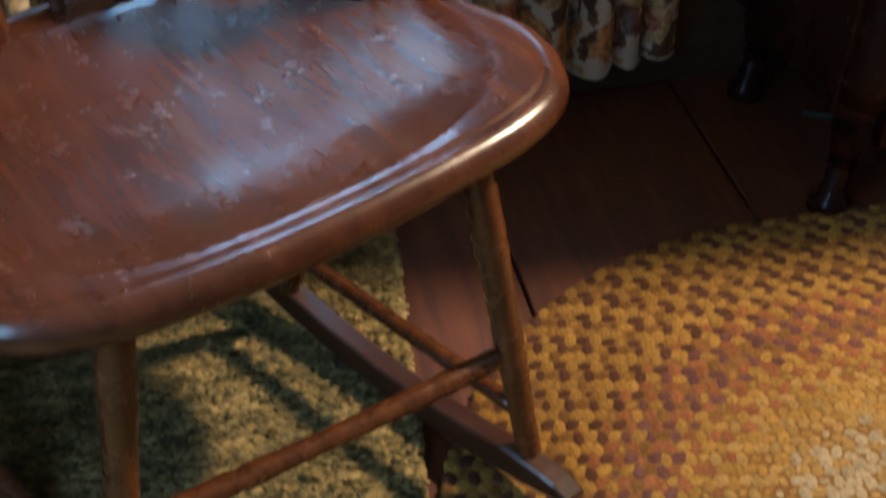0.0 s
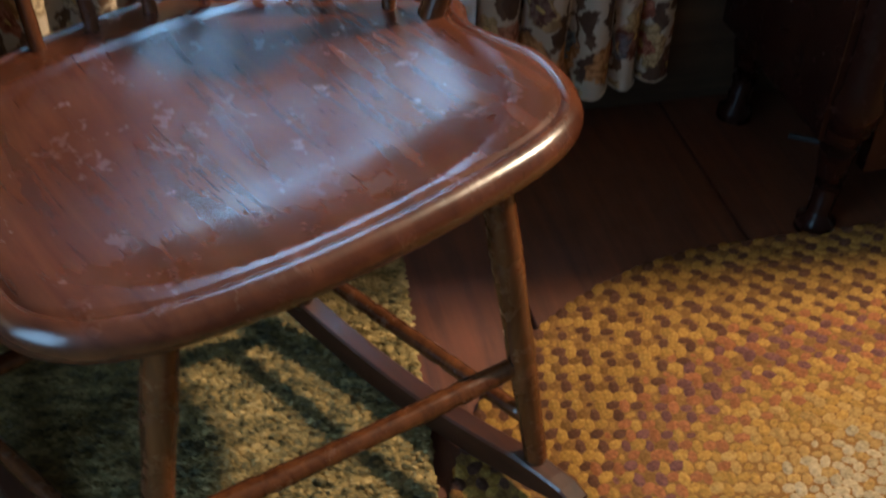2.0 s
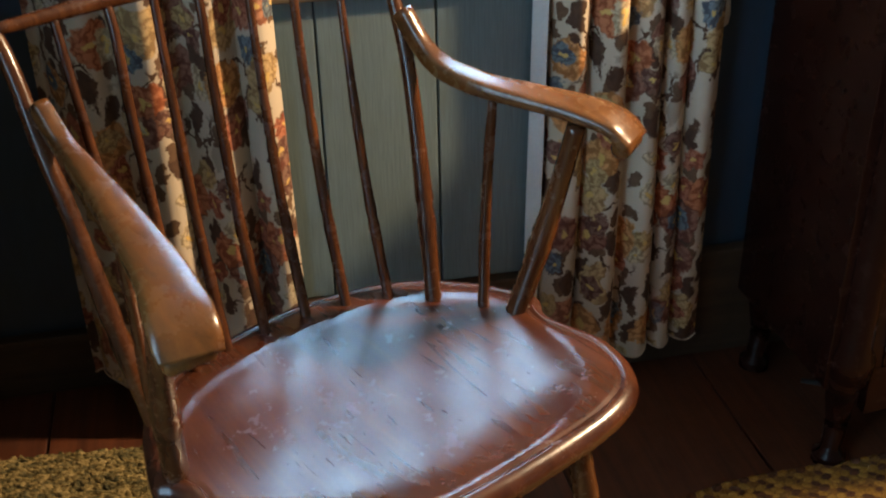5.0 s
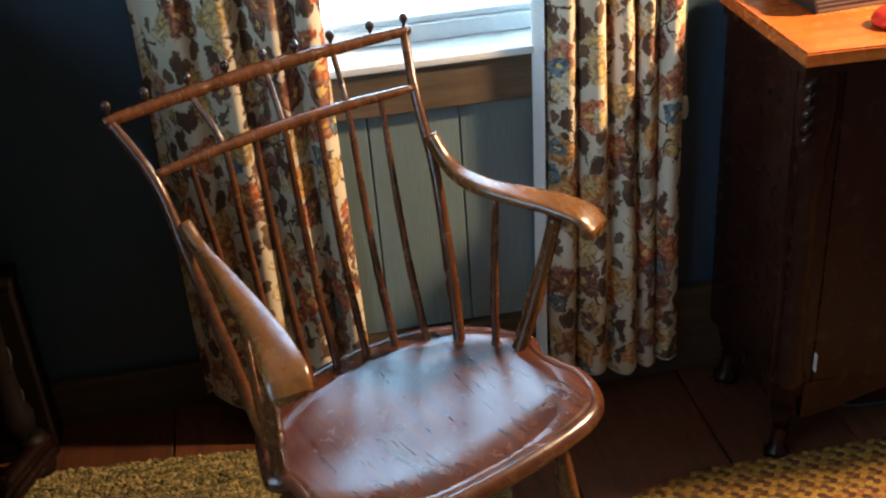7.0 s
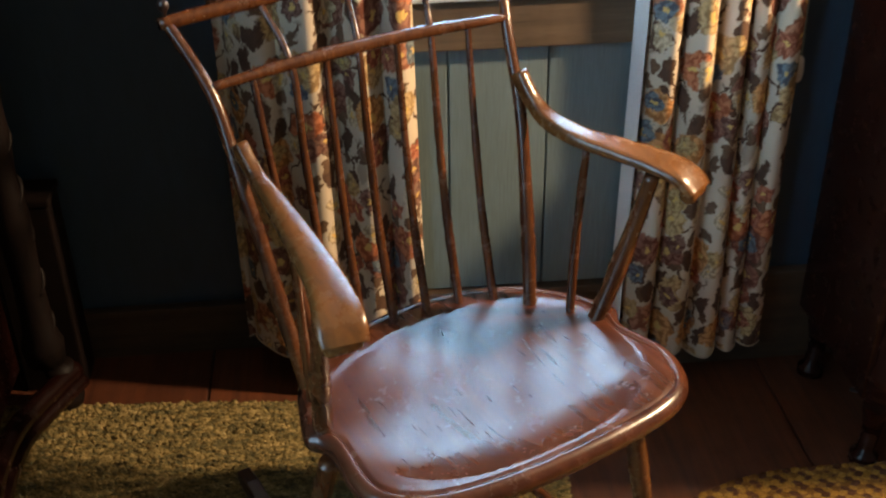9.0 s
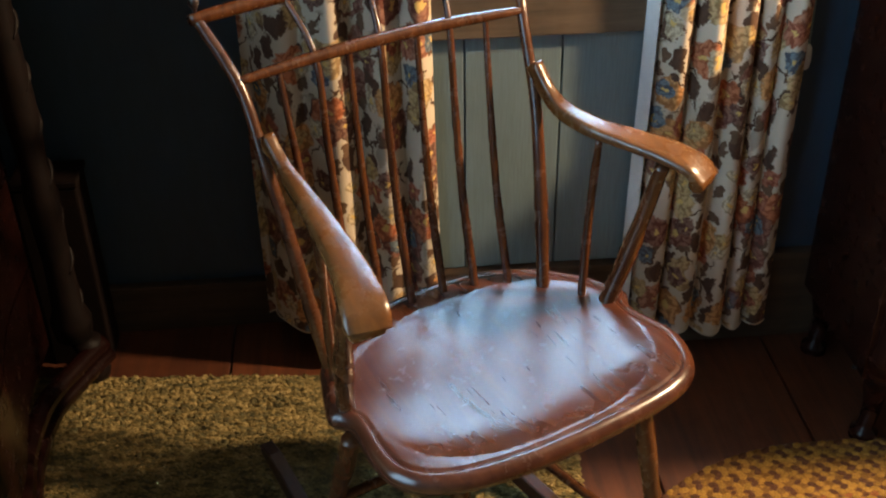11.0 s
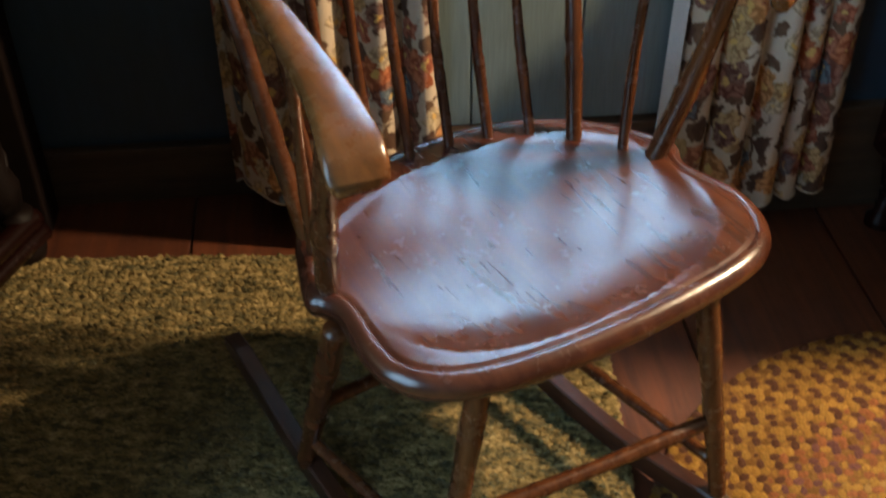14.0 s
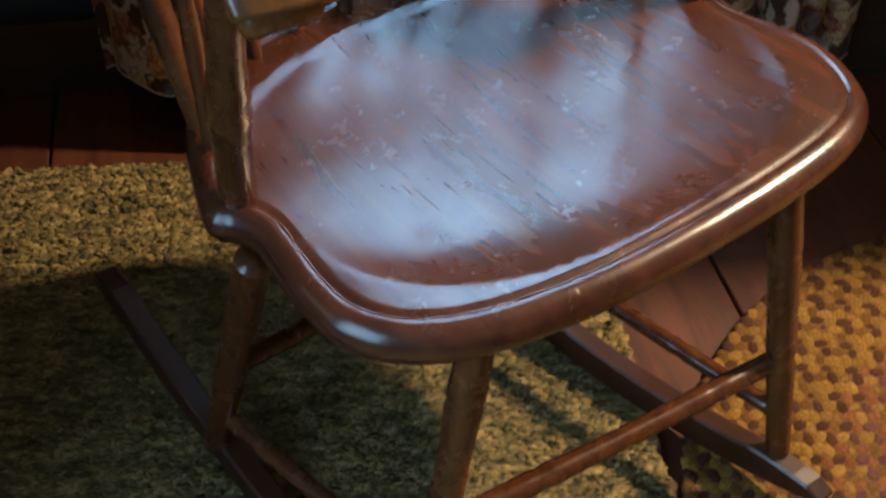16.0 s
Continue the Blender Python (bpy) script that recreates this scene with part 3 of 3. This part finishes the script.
BASES = [(-0.160, 0.176), (-0.116, 0.199), (-0.067, 0.212), (-0.012, 0.216), (0.047, 0.215), (0.100, 0.202), (0.151, 0.179)]
for i, (a, b) in enumerate(BASES):
    ta = (i - 3) * 0.0575
    foot = Vector((a, b, ZS - 0.012))
    top = rail_at(ta).copy()
    bow = Vector((0, 0.012, 0))
    if i % 2 == 1:  # these run on through the lower rail to the crest
        end = crest_at(ta * 1.13)
        path = smooth_path([foot, foot.lerp(top, 0.35) + bow * 0.9, foot.lerp(top, 0.7) + bow * 0.6, top, end], 50)
        nodes = (0.20, 0.42)
    else:
        path = smooth_path([foot, foot.lerp(top, 0.35) + bow * 0.9, foot.lerp(top, 0.7) + bow * 0.6, top], 46)
        nodes = (0.24, 0.52)
    rad = []
    for k in range(len(path)):
        t = k / (len(path) - 1)
        r = 0.0074 - 0.0026 * t
        for m in nodes:
            r *= 1 + 0.15 * math.exp(-((t - m) / 0.06) ** 2)
            if abs(t - m) < 0.013:
                r *= 0.84
        rad.append(r)
    part("spindle", tube(path, rad, 10), CHAIR, chair)

for i in range(9):
    a = (i - 4) * 0.0658
    p = crest_at(a)
    prof = [(0.0030, 0.006), (0.0028, 0.0135), (0.0048, 0.0160), (0.0072, 0.0200), (0.0078, 0.0240), (0.0068, 0.0280), (0.0042, 0.0310), (0.0010, 0.0322)]
    part("finial", lathe(prof, p, 14), FINIAL, chair, "small dark turned ball finial")

ARM = [(0.230, 0.237, 0.744), (0.238, 0.208, 0.705), (0.245, 0.172, 0.684), (0.262, 0.120, 0.674), (0.294, 0.074, 0.665), (0.326, 0.028, 0.656), (0.348, -0.012, 0.645), (0.358, -0.036, 0.624)]
ARM_L = [(-0.222, 0.240, 0.744), (-0.216, 0.206, 0.710), (-0.213, 0.150, 0.690), (-0.214, 0.085, 0.673), (-0.219, 0.012, 0.657), (-0.229, -0.042, 0.645), (-0.235, -0.066, 0.634), (-0.238, -0.079, 0.616)]
for sg in (-1, 1):
    pts = smooth_path(ARM if sg > 0 else ARM_L, 44)
    sq = []
    for i in range(44):
        t = i / 43
        wide = 0.011 + 0.021 * min(1.0, max(0.0, (t - 0.15) / 0.6)) - 0.002 * max(0, (t - 0.92) / 0.08)
        high = 0.0135 - 0.004 * t
        sq.append((wide, high))
    arm = part("arm", tube(pts, None, 20, sq), CHAIR_PALE, chair, "curved arm worn pale, with a scrolled end")
    # the scroll under the tip
    tip = pts[-1] + Vector((-0.002 * sg, 0.011, -0.004))
    across = Vector((0.90, 0.40 if sg > 0 else -0.10, 0)).normalized()
    roll = tube([tip - across * 0.024, tip - across * 0.020, tip + across * 0.020, tip + across * 0.024], [0.008, 0.0125, 0.0125, 0.008], 16)
    part("scroll", roll, CHAIR_PALE, arm)
    stump = ((0.258, 0.056), (0.310, 0.012)) if sg > 0 else ((-0.219, 0.052), (-0.236, -0.016))
    part("arm_stump", bamboo((*stump[0], ZS - 0.012), (*stump[1], 0.644), 0.0145, 0.0115, (0.42,), (sg * 0.004, 0, 0), 34, 0.20, 14), CHAIR, chair)
    rod_ = ((0.235, 0.091), (0.257, 0.099)) if sg > 0 else ((-0.206, 0.112), (-0.216, 0.100))
    part("arm_spindle", bamboo((*rod_[0], ZS - 0.012), (*rod_[1], 0.664), 0.0076, 0.0058, (0.35, 0.80), (0, 0.004, 0), 34, 0.14, 10), CHAIR, chair)

LEGS = (((0.162, -0.155), (0.180, -0.218)), ((-0.134, -0.130), (-0.200, -0.150)), ((0.170, 0.040), (0.121, 0.110)), ((-0.231, 0.016), (-0.247, 0.118)))
for top_, foot_ in LEGS:
    part("leg", bamboo((*foot_, 0.045), (*top_, ZS - 0.035), 0.0115, 0.0145, (0.40, 0.76), (0, 0, 0), 60, 0.10, 16), CHAIR, chair)


def rocker_z(b):
    return (b + 0.06) ** 2 / 1.5


def rocker(front_a, rear_a):
    """A sawn rocker blade, curved underneath, with a bevelled nose."""
    bm = bmesh.new()
    rings = []
    n = 40
    for i in range(n):
        t = i / (n - 1)
        b = -0.276 + t * (0.325 + 0.276)
        a = front_a + (rear_a - front_a) * t
        z = rocker_z(b)
        h = 0.036
        if t < 0.12:
            h = 0.007 + 0.029 * math.sqrt(t / 0.12)
        if t > 0.94:
            h = 0.036 - 0.016 * (t - 0.94) / 0.06
        w, c = 0.0115, 0.0022
        prof = [(-w + c, 0), (w - c, 0), (w, c), (w, h - c), (w - c, h), (-w + c, h), (-w, h - c), (-w, c)]
        rings.append([bm.verts.new((a + x, b, z + y)) for x, y in prof])
    for p, q in zip(rings, rings[1:]):
        for k in range(8):
            bm.faces.new((p[k], p[(k + 1) % 8], q[(k + 1) % 8], q[k]))
    bm.faces.new(rings[0][::-1])
    bm.faces.new(rings[-1])
    bmesh.ops.recalc_face_normals(bm, faces=bm.faces[:])
    return bm


for fa, ra in ((0.184, 0.090), (-0.216, -0.251)):
    part("rocker", rocker(fa, ra), ROCKER, chair, "dark curved wooden rocker", False)
part("front_stretcher", bamboo((-0.182, -0.142, 0.155), (0.174, -0.190, 0.163), 0.0098, 0.0098, (0.28, 0.79), (0, 0, -0.004), 44, 0.14, 14), CHAIR, chair)
part("rear_stretcher", bamboo((-0.240, 0.074, 0.190), (0.144, 0.076, 0.190), 0.0092, 0.0092, (0.33, 0.70), (0, 0, 0), 40, 0.14, 12), CHAIR, chair)
for front_, rear_ in (((0.172, -0.203), (0.126, 0.098)), ((-0.200, -0.146), (-0.243, 0.098))):
    part("side_stretcher", bamboo((*front_, 0.104), (*rear_, 0.108), 0.0085, 0.0085, (0.35, 0.68), (0, 0, 0), 36, 0.08, 12), CHAIR, chair)


# ---------------------------------------------------------------- curtains
def curtain(name, label, x0, x1, flare, y, z0, z1, folds, seed, depth, lining_left, skew=0.0):
    th = thing(name, label, "curtain", (0, y, 0), group="curtains at the window")
    r = random.Random(seed)
    amp = [depth * r.uniform(0.65, 1.3) for _ in range(folds + 2)]
    pos = [0.0]
    for _ in range(folds):
        pos.append(pos[-1] + r.uniform(0.7, 1.3))
    pos = [p / pos[-1] for p in pos]
    nu, nv = folds * 16, 60
    rows = []
    uvs = []
    for j in range(nv + 1):
        f = j / nv
        z = z0 + (z1 - z0) * f
        open_ = 1 - f
        row, urow, run, last = [], [], 0.0, None
        for i in range(nu + 1):
            s = i / nu
            k = max(q for q in range(folds) if pos[q] <= s + 1e-9) if s < 1 else folds - 1
            loc = (s - pos[k]) / (pos[k + 1] - pos[k])
            wav = math.sin(loc * 2 * math.pi) * amp[k] * (0.75 + 0.35 * open_)
            sharp = math.sin(loc * 4 * math.pi + 0.7 * k) * amp[k] * 0.22
            wave2 = 0.006 * math.sin(3.1 * z + 4 * s + seed) * open_
            w = x1 - x0
            x = x0 + w * s + flare * (s - 0.5) * 2 * open_ + wave2 + 0.010 * math.cos(loc * 2 * math.pi) * (0.5 + 0.5 * open_)
            yy = wav + sharp + 0.008 * math.sin(2.3 * z + 9 * s) + skew * (1 - s) ** 3 * (0.3 + 0.7 * open_)
            zz = z
            if j == 0:
                zz += 0.006 * math.sin(s * 23 + seed)
            p = Vector((x, yy, zz))
            run += 0 if last is None else (Vector((p.x, p.y)) - Vector((last.x, last.y))).length
            last = p
            row.append(p)
            urow.append((run, zz))
        rows.append(row)
        uvs.append(urow)
    thick = 0.0016

    def sheet(ia, ib, back):
        bm = bmesh.new()
        layer = bm.loops.layers.uv.new("UVMap")
        grid = [[bm.verts.new(rows[j][i] + Vector((0, thick if back else 0, 0))) for i in range(ia, ib + 1)] for j in range(nv + 1)]
        for j in range(nv):
            for i in range(ib - ia):
                fc = bm.faces.new((grid[j][i], grid[j][i + 1], grid[j + 1][i + 1], grid[j + 1][i]))
                for lp, (jj, ii) in zip(fc.loops, ((j, i), (j, i + 1), (j + 1, i + 1), (j + 1, i))):
                    lp[layer].uv = uvs[jj][ii + ia]
        return bm

    part("cloth", sheet(0, nu, False), FLORAL, th)
    part("lining", sheet(0, nu, True), LINING, th, "white lining")
    hem = smooth_path([rows[0][i] + Vector((0, 0.0008, 0.002)) for i in range(0, nu + 1, 2)], nu)
    part("hem", tube(hem, [0.0022] * nu, 6), FLORAL, th)
    # the lining's return at the edge
    edge = 0 if lining_left else nu
    if lining_left is None:
        return th
    bm = bmesh.new()
    out = -1 if lining_left else 1
    a = [bm.verts.new(rows[j][edge] + Vector((0.001 * out, 0.001, 0))) for j in range(nv + 1)]
    b = [bm.verts.new(rows[j][edge] + Vector((0.016 * out, 0.012, 0))) for j in range(nv + 1)]
    c = [bm.verts.new(rows[j][edge] + Vector((0.020 * out, 0.020, 0))) for j in range(nv + 1)]
    for j in range(nv):
        bm.faces.new((a[j], b[j], b[j + 1], a[j + 1]))
        bm.faces.new((b[j], c[j], c[j + 1], b[j + 1]))
    part("lining_edge", bm, LINING, th, "white turned edge of the lining")
    return th


curtain("curtain", "floral chintz curtain hanging in deep folds to the floor", -0.50, -0.165, 0.006, 1.208, 0.070, 2.26, 4, 4, 0.024, None, 0.12)
curtain("curtain", "floral chintz curtain with a white lining edge", 0.238, 0.494, 0.012, 1.192, 0.062, 2.26, 5, 11, 0.017, True)
rod = thing("curtain_rod", "dark iron curtain rod above the window", "curtain rod", (0, 1.185, 2.285))
part("rod", tube([Vector((-0.62, 0, 0)), Vector((0, 0, 0)), Vector((0.66, 0, 0))], [0.009] * 3, 12), IRON, rod)
for x in (-0.58, 0.62):
    part("bracket", box(x - 0.008, x + 0.008, 0.0, BREAST_Y - 1.185, -0.008, 0.008, 0.002), IRON, rod, "", False)

# the curtain's pull cord, hanging beside the right-hand cloth
pull = thing("curtain_pull", "thin grey green curtain pull cord with a bone handle", "bell pull", (0.530, 1.232, 0))
part("cord", tube(smooth_path([(0, 0.009, 2.24), (0.004, 0.004, 1.4), (-0.004, 0, 0.9), (0.0, 0, 0.66)], 24), [0.0018] * 24, 8), CORD_PALE, pull)
part("pull", lathe([(0.002, 0.0), (0.006, -0.006), (0.008, -0.03), (0.006, -0.045), (0.002, -0.05)], (0, 0, 0.66), 14), TASSEL, pull)


# ---------------------------------------------------------------- mahogany cabinet
cabinet = thing("cabinet", "mahogany cabinet, body darkened for shade, with a shaped apron and carved corners", "cabinet", (0.598, 0.880, 0))
CW, CD, CH = 1.02, 0.33, 0.846
part("side_panel", box(0.0, 0.022, 0.03, CD, 0.14, CH, 0.002), MAHOGANY_SHADED, cabinet, "", False)
part("side_panel", box(CW - 0.022, CW, 0.03, CD, 0.14, CH, 0.002), MAHOGANY_SHADED, cabinet, "", False)
part("stile", box(0.036, 0.073, 0.007, 0.029, 0.185, CH - 0.026, 0.001), MAHOGANY_SHADED, cabinet, "", False)
part("back_panel", box(0.024, CW - 0.024, CD - 0.015, CD - 0.002, 0.14, CH), MAHOGANY_SHADED, cabinet, "", False)
part("bottom", box(0.024, CW - 0.024, 0.03, CD - 0.017, 0.15, 0.17), MAHOGANY_SHADED, cabinet, "", False)


def bowed_slab(x0, x1, y_front, y_back, z0, z1, bow, n=40):
    """A slab whose front edge swells forward in a serpentine."""
    bm = bmesh.new()
    pts = []
    for i in range(n + 1):
        t = i / n
        pts.append((x0 + (x1 - x0) * t, y_front - bow * math.sin(math.pi * t) ** 2))
    pts += [(x1, y_back), (x0, y_back)]
    lo_ = [bm.verts.new((x, y, z0)) for x, y in pts]
    hi_ = [bm.verts.new((x, y, z1)) for x, y in pts]
    bm.faces.new(hi_)
    bm.faces.new(lo_[::-1])
    m = len(pts)
    for i in range(m):
        bm.faces.new((lo_[i], lo_[(i + 1) % m], hi_[(i + 1) % m], hi_[i]))
    bmesh.ops.recalc_face_normals(bm, faces=bm.faces[:])
    rim = [e for e in bm.edges if abs(e.verts[0].co.z - e.verts[1].co.z) < 1e-6]
    bmesh.ops.bevel(bm, geom=rim, offset=0.003, segments=2, affect="EDGES")
    return bm


# the lamp's glow on the top is part of its orange colour
part("top", bowed_slab(-0.018, CW + 0.018, -0.030, CD + 0.005, CH + 0.001, CH + 0.026, 0.045), MAHOGANY_LIT, cabinet, "glossy polished top, lamplight put into its orange brown", False)
part("top_moulding", bowed_slab(-0.008, CW + 0.008, -0.012, CD, CH - 0.022, CH - 0.001, 0.040), MAHOGANY_SHADED, cabinet, "", False)
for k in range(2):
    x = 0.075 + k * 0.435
    dr = part("door", bowed_slab(x, x + 0.43, 0.006, 0.03, 0.185, CH - 0.026, 0.02), MAHOGANY_SHADED, cabinet, "", False)
    part("escutcheon", box(x + (0.40 if k == 0 else 0.02), x + (0.412 if k == 0 else 0.032), -0.018, 0.006, 0.52, 0.56, 0.002), BRASS, dr, "brass escutcheon", False)
for x in (0.036, CW - 0.036):
    col = [(0.030, 0.16), (0.034, 0.20), (0.026, 0.22), (0.024, 0.45), (0.022, 0.58), (0.030, 0.62), (0.026, 0.66), (0.034, 0.72), (0.036, 0.78), (0.030, 0.825), (0.034, 0.838)]
    part("corner_column", lathe(col, (x, 0.026, 0), 18), MAHOGANY_SHADED, cabinet, "carved turned corner column")
# carved leaf on the near corner
for k in range(5):
    z = 0.70 + 0.024 * k
    part("carved_leaf", tube(smooth_path([(0.004, -0.004, z), (0.0, -0.012, z + 0.012), (0.012, -0.014, z + 0.024)], 8), [0.003, 0.005, 0.006, 0.006, 0.005, 0.004, 0.003, 0.002], 8), DRESSER, cabinet)
# apron with a cut arch, and feet
bm = bmesh.new()
n = 36
lo, hi = [], []
for i in range(n + 1):
    t = i / n
    x = 0.06 + (CW - 0.12) * t
    arch = 0.105 + 0.045 * (1 - abs(math.cos(2 * math.pi * t))) - 0.012 * math.cos(6 * math.pi * t) * 0.5
    lo.append((x, arch))
    hi.append((x, 0.183))
f1 = [bm.verts.new((x, 0.008, z)) for x, z in lo]
f2 = [bm.verts.new((x, 0.008, z)) for x, z in hi]
b1 = [bm.verts.new((x, 0.028, z)) for x, z in lo]
b2 = [bm.verts.new((x, 0.028, z)) for x, z in hi]
for i in range(n):
    bm.faces.new((f1[i], f1[i + 1], f2[i + 1], f2[i]))
    bm.faces.new((b1[i + 1], b1[i], b2[i], b2[i + 1]))
    bm.faces.new((f1[i + 1], f1[i], b1[i], b1[i + 1]))
    bm.faces.new((f2[i], f2[i + 1], b2[i + 1], b2[i]))
bmesh.ops.recalc_face_normals(bm, faces=bm.faces[:])
part("apron", bm, MAHOGANY_SHADED, cabinet, "", False)
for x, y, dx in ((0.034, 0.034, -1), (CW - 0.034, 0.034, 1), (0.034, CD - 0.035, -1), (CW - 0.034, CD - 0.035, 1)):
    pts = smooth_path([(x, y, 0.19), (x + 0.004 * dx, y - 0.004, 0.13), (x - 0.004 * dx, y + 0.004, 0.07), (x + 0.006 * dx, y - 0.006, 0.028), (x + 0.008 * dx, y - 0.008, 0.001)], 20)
    part("foot", tube(pts, [0.030 - 0.014 * math.sin(math.pi * min(1, i / 15) / 2) + (0.010 if i > 15 else 0) for i in range(20)], 14), MAHOGANY_SHADED, cabinet)
part("scratch_mark", box(0.0735, 0.0748, -0.006, 0.006, 0.215, 0.255), CHIP, cabinet, "pale chipped edge", False)

stack = thing("book_stack", "stack of dark flat books with yellowed page edges", "books", (0.672, 1.015, CH + 0.026), 4.0)
z = 0.0
rs = random.Random(8)
for k in range(7):
    h = rs.uniform(0.008, 0.016)
    o = rs.uniform(-0.006, 0.004)
    bk = part("book", merge(box(o, 0.27 + o, o * 0.5, 0.17, z + 0.0003, z + 0.0022, 0.0006), box(o, 0.27 + o, o * 0.5, 0.17, z + h - 0.0022, z + h - 0.0003, 0.0006), box(o, 0.004 + o, o * 0.5, 0.17, z + 0.0023, z + h - 0.0023)), PAPER_DARK, stack, "", False)
    part("pages", box(o + 0.0045, 0.266 + o, o * 0.5 + 0.002, 0.168, z + 0.0024, z + h - 0.0024), PAPER, bk, "yellowed page edges", False)
    z += h
dish = thing("paperweight", "glossy red domed paperweight on the cabinet", "paperweight", (0.768, 0.925, CH + 0.027))
part("dome", lathe([(0.030, 0.0), (0.036, 0.004), (0.0375, 0.010), (0.034, 0.019), (0.026, 0.027), (0.014, 0.032), (0.002, 0.0335)], (0, 0, 0), 32), RED_GLASS, dish)
cord = thing("power_cord", "black power cord lying on the floor boards", "cord", (0, 0, 0))
part("cable", tube(smooth_path([(0.68, 1.10, 0.006), (0.76, 1.05, 0.006), (0.85, 1.0, 0.006), (0.95, 1.005, 0.006), (1.07, 1.05, 0.006), (1.2, 1.12, 0.006)], 40), [0.0045] * 40, 8), BLACK_CORD, cord)


# ---------------------------------------------------------------- dresser by the other wall
dresser = thing("dresser", "dark mahogany dresser with serpentine drawers and carved corners", "dresser", (-0.850, 1.262, 0), 2.0)
# its front faces the chair: local x is outwards, local y runs along the front to the rear
DL, DD, DH = 0.95, 0.46, 1.02
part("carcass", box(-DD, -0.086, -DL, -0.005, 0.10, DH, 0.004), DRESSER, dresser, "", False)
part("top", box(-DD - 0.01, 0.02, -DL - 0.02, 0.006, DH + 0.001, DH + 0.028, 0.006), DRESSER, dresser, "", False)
for k, (za, zb) in enumerate(((0.13, 0.31), (0.318, 0.50), (0.508, 0.68), (0.688, 0.84), (0.848, 1.0))):
    bm = bmesh.new()
    n = 30
    cols = []
    for i in range(n + 1):
        t = i / n
        y = -0.075 - (DL - 0.15) * t
        x = -0.070 + 0.024 * math.sin(math.pi * t) ** 2 * math.cos(math.pi * (t - 0.5)) - 0.010 * math.sin(2 * math.pi * t) ** 2
        cols.append((x, y))
    f1 = [bm.verts.new((x, y, za)) for x, y in cols]
    f2 = [bm.verts.new((x, y, zb)) for x, y in cols]
    b1 = [bm.verts.new((-0.085, y, za)) for x, y in cols]
    b2 = [bm.verts.new((-0.085, y, zb)) for x, y in cols]
    for i in range(n):
        bm.faces.new((f1[i], f1[i + 1], f2[i + 1], f2[i]))
        bm.faces.new((f2[i], f2[i + 1], b2[i + 1], b2[i]))
        bm.faces.new((f1[i + 1], f1[i], b1[i], b1[i + 1]))
    bmesh.ops.recalc_face_normals(bm, faces=bm.faces[:])
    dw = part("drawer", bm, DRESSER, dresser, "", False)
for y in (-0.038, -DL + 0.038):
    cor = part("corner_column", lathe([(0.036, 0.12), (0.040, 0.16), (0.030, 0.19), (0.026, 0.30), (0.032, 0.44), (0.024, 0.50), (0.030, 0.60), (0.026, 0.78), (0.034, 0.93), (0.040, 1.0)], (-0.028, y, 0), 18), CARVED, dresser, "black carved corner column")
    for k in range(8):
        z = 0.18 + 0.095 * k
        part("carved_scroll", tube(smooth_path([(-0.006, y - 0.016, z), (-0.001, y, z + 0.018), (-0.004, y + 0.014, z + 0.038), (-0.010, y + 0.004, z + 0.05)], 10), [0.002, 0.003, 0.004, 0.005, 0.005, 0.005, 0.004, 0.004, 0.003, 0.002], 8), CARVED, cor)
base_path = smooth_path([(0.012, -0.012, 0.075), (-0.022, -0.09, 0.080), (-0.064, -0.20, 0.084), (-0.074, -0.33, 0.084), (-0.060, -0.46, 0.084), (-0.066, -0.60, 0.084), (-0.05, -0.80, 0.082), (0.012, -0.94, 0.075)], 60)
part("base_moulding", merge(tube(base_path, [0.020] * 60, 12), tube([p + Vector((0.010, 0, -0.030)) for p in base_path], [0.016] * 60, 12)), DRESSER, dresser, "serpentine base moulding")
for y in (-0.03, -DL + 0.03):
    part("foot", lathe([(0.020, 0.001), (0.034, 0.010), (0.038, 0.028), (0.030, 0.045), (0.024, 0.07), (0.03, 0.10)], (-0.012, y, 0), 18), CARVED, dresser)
    part("foot", box(-DD + 0.01, -DD + 0.06, y - 0.025, y + 0.02, 0.0, 0.10, 0.004), CARVED, dresser, "", False)

chest = thing("wooden_box", "small black wooden box standing against the wall", "box", (-0.86, 1.285, 0))
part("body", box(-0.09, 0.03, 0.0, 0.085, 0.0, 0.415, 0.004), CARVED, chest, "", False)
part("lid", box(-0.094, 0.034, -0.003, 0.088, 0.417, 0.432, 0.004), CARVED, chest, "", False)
